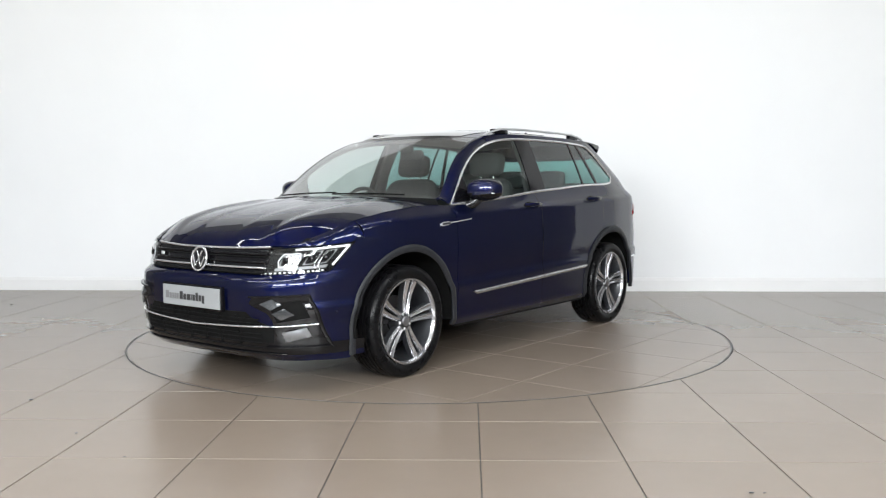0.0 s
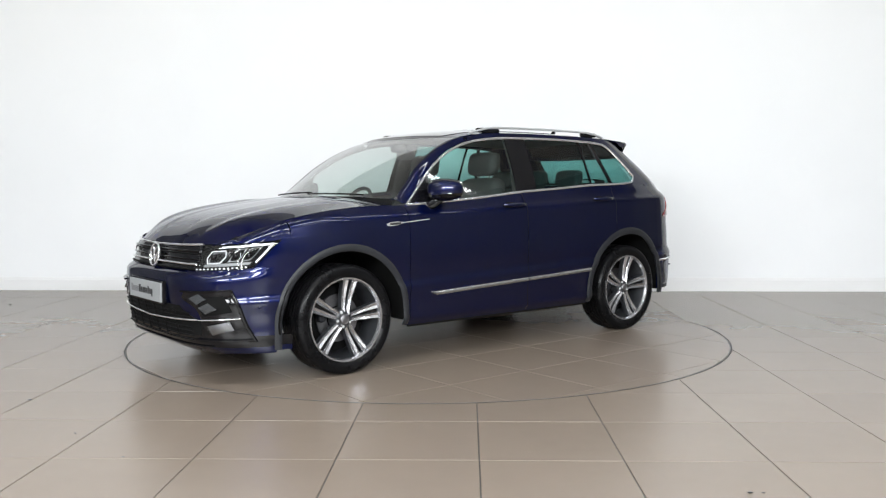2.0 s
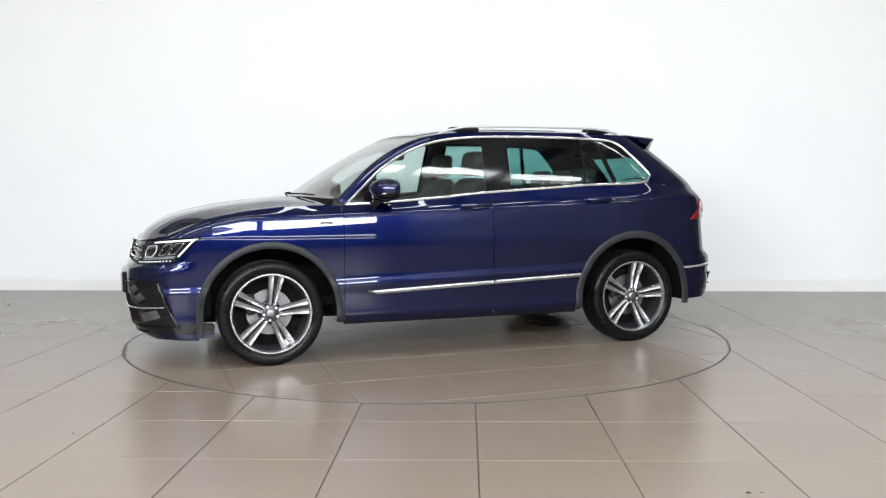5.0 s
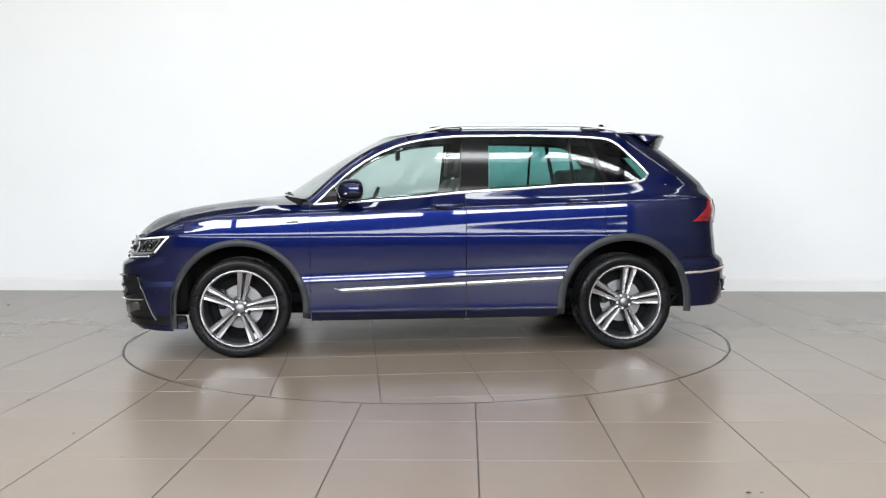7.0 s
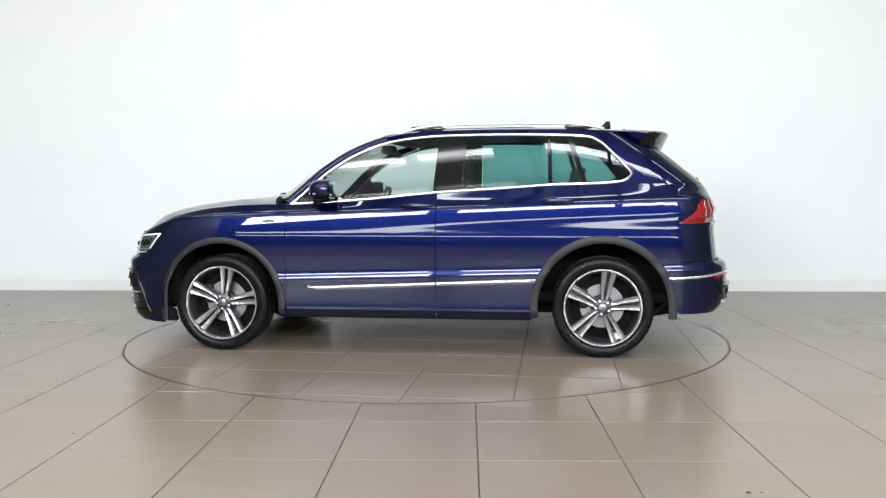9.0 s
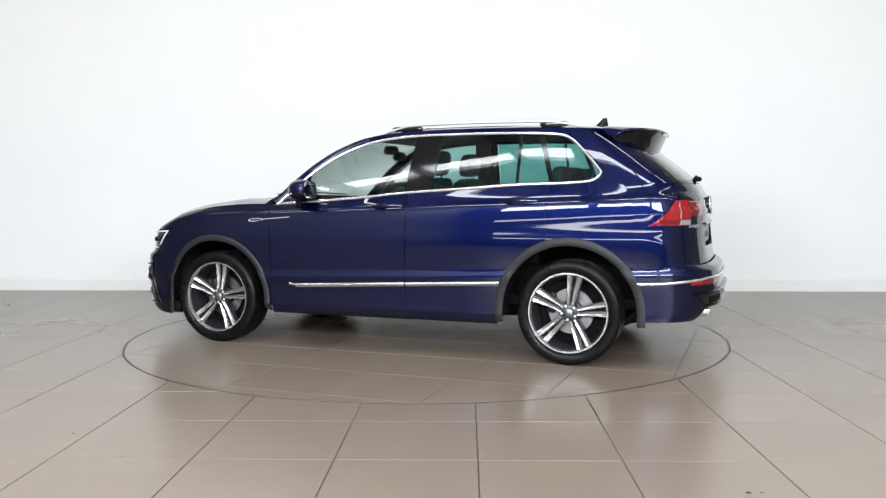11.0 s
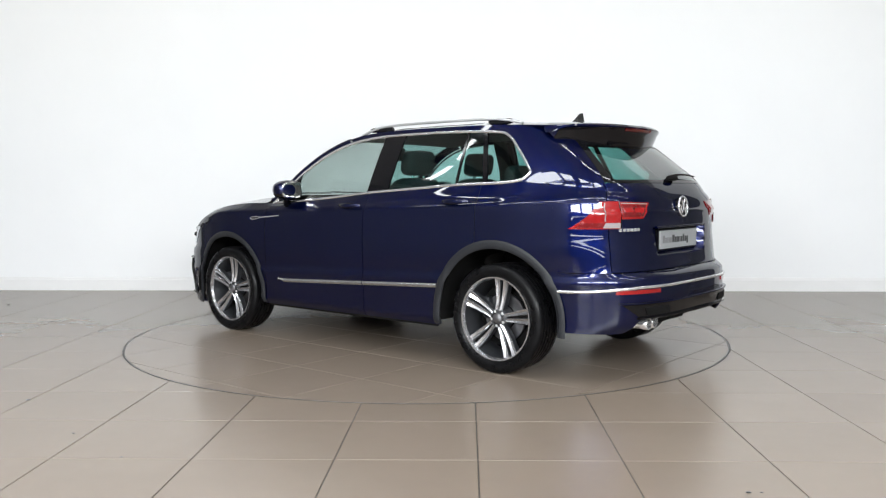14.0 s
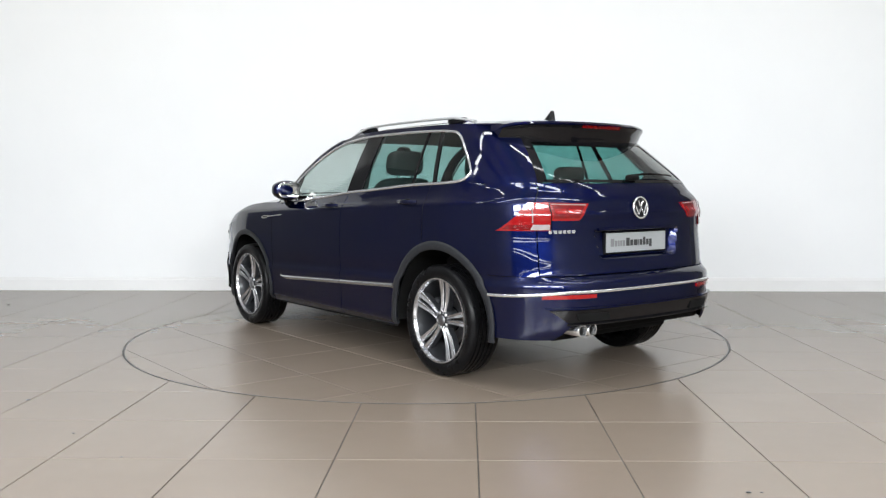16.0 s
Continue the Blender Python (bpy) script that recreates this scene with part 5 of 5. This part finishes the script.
def interior():
    part("cabin_floor", bm_box(-1.95, 1.0, -0.70, 0.70, 0.36, 0.42), M_DARK, car, "dark cabin floor")
    for sgn in (1, -1):
        panel("door_card", lambda u, v: (0.83 - 2.45 * u, sgn * (side(0.83 - 2.45 * u, 1.0) - 0.10 + 0.03 * v), 0.86 + (belt(0.83 - 2.45 * u) - 0.885) * v), 20, 6, M_TRIM, label="dark inner door panel")
    for y in (0.37, -0.37):
        seat(-0.02, y, 0.255, True, 1.20)
    s = part("rear_bench", blob(-0.72, 0, 0.62, 0.26, 0.62, 0.10, 0.4, 20), M_TRIM, car, "dark cloth rear bench", 60)
    part("backrest", blob(-1.08, 0, 0.88, 0.085, 0.62, 0.27, 0.35, 24, lean=0.40), M_TRIM, s, "", 60)
    for y in (0.40, 0.0, -0.40):
        part("headrest", blob(-1.18, y, 1.225, 0.05, 0.13, 0.075, 0.5, 18, lean=0.15), M_TRIM, s, "dark padded headrest", 60)
        part("headrest_post", sweep([(-1.17, y, 1.06), (-1.18, y, 1.2)], 0.05, 0.012), M_TRIM, s, "", 60)
    part("parcel_shelf", bm_box(-1.98, -1.22, -0.58, 0.58, 1.06, 1.085, 0.008), M_TRIM, car, "black parcel shelf")
    dash = part("dashboard", merged(blob(0.80, 0, 0.93, 0.30, 0.70, 0.115, 0.35, 26), blob(0.62, -0.37, 1.01, 0.10, 0.19, 0.055, 0.6, 18)), M_TRIM, car, "dark dashboard", 60)
    ring = [(0.0, 0.185 * math.cos(2 * math.pi * k / 36), 0.185 * math.sin(2 * math.pi * k / 36)) for k in range(36)]
    m = Matrix.Translation((0.44, -0.37, 0.985)) @ pose(0, 0, 0, 0, -24, 0)
    st = part("steering_wheel", moved(sweep(ring, 0.028, 0.028, closed=True, up=(1, 0, 0)), m), M_TRIM, car, "dark leather steering wheel", 60)
    part("wheel_boss", moved(merged(blob(0.01, 0, 0, 0.03, 0.075, 0.06, 0.6, 16), sweep([(0, -0.18, 0.01), (0, 0, 0), (0, 0.18, 0.01)], 0.02, 0.035)), m), M_TRIM, st, "", 60)
    # pillars seen inside
    for sgn in (1, -1):
        part("inner_pillar", sweep([(-0.24, sgn * (side(-0.24, 1.05) - 0.06), 0.9), (-0.27, sgn * (side(-0.27, 1.3) - 0.04), 1.3), (-0.29, sgn * (side(-0.29, 1.52) - 0.05), 1.54)], 0.05, 0.12, up=(1, 0, 0)), M_TRIM, car, "dark inner pillar trim", 60)


def underside():
    part("underbody", merged(bm_box(-1.95, 1.95, -0.52, 0.52, 0.25, 0.62, 0.03), bm_box(-0.84, 0.84, -0.80, 0.80, 0.276, 0.60, 0.02), bm_box(-2.05, -1.80, -0.72, 0.72, 0.30, 0.62, 0.03)), M_DARK, car, "black underbody")
    part("axle", merged(sweep([(-AXLE, -0.7, 0.31), (-AXLE, 0.7, 0.31)], 0.09, 0.09), sweep([(AXLE, -0.7, 0.31), (AXLE, 0.7, 0.31)], 0.07, 0.07)), M_DARK, car, "black suspension beam", 60)
    part("engine_bay", merged(bm_box(0.95, 1.95, -0.48, 0.48, 0.5, 0.80, 0.05), bm_box(1.70, 2.0, -0.75, 0.75, 0.30, 0.80, 0.05)), M_DARK, car, "dark engine bay block")


body_sides()
body_top()
front_end()
rear_end()
wheels()
mirrors()
interior()
underside()


# ---- grit on the floor ----
for x, y, r in ((-2.19, -2.146, 0.012), (-1.675, -2.807, 0.007), (-1.32, -3.178, 0.006), (1.202, -3.683, 0.010), (1.251, -3.685, 0.006), (-4.22, 1.851, 0.016)):
    g = part("grit", blob(x, y, 0.002 + r * 0.15, r, r * 0.6, r * 0.25, 0.8, 10), M_INK, None, smooth=60)
    tagged(g, "tiny dark crumb of grit on the tiles", "grit", group="grit on the floor")

floor_tiles()


def motions():
    """The turntable and the car on it turn together at a near-constant rate."""
    def turn(t):
        return 231.6 - 6.83 * t + 0.0165 * t * t
    walk(turntable, [(t, pose(0, 0, 0, 0, 0, turn(t))) for t in range(17)])
    def on_table(a):
        return pose(0, 0, 0, 0, 0, a) @ pose(0.0148, 0.0129, 0.001)
    walk(car, [(t, on_table(turn(t))) for t in range(17)])


motions()
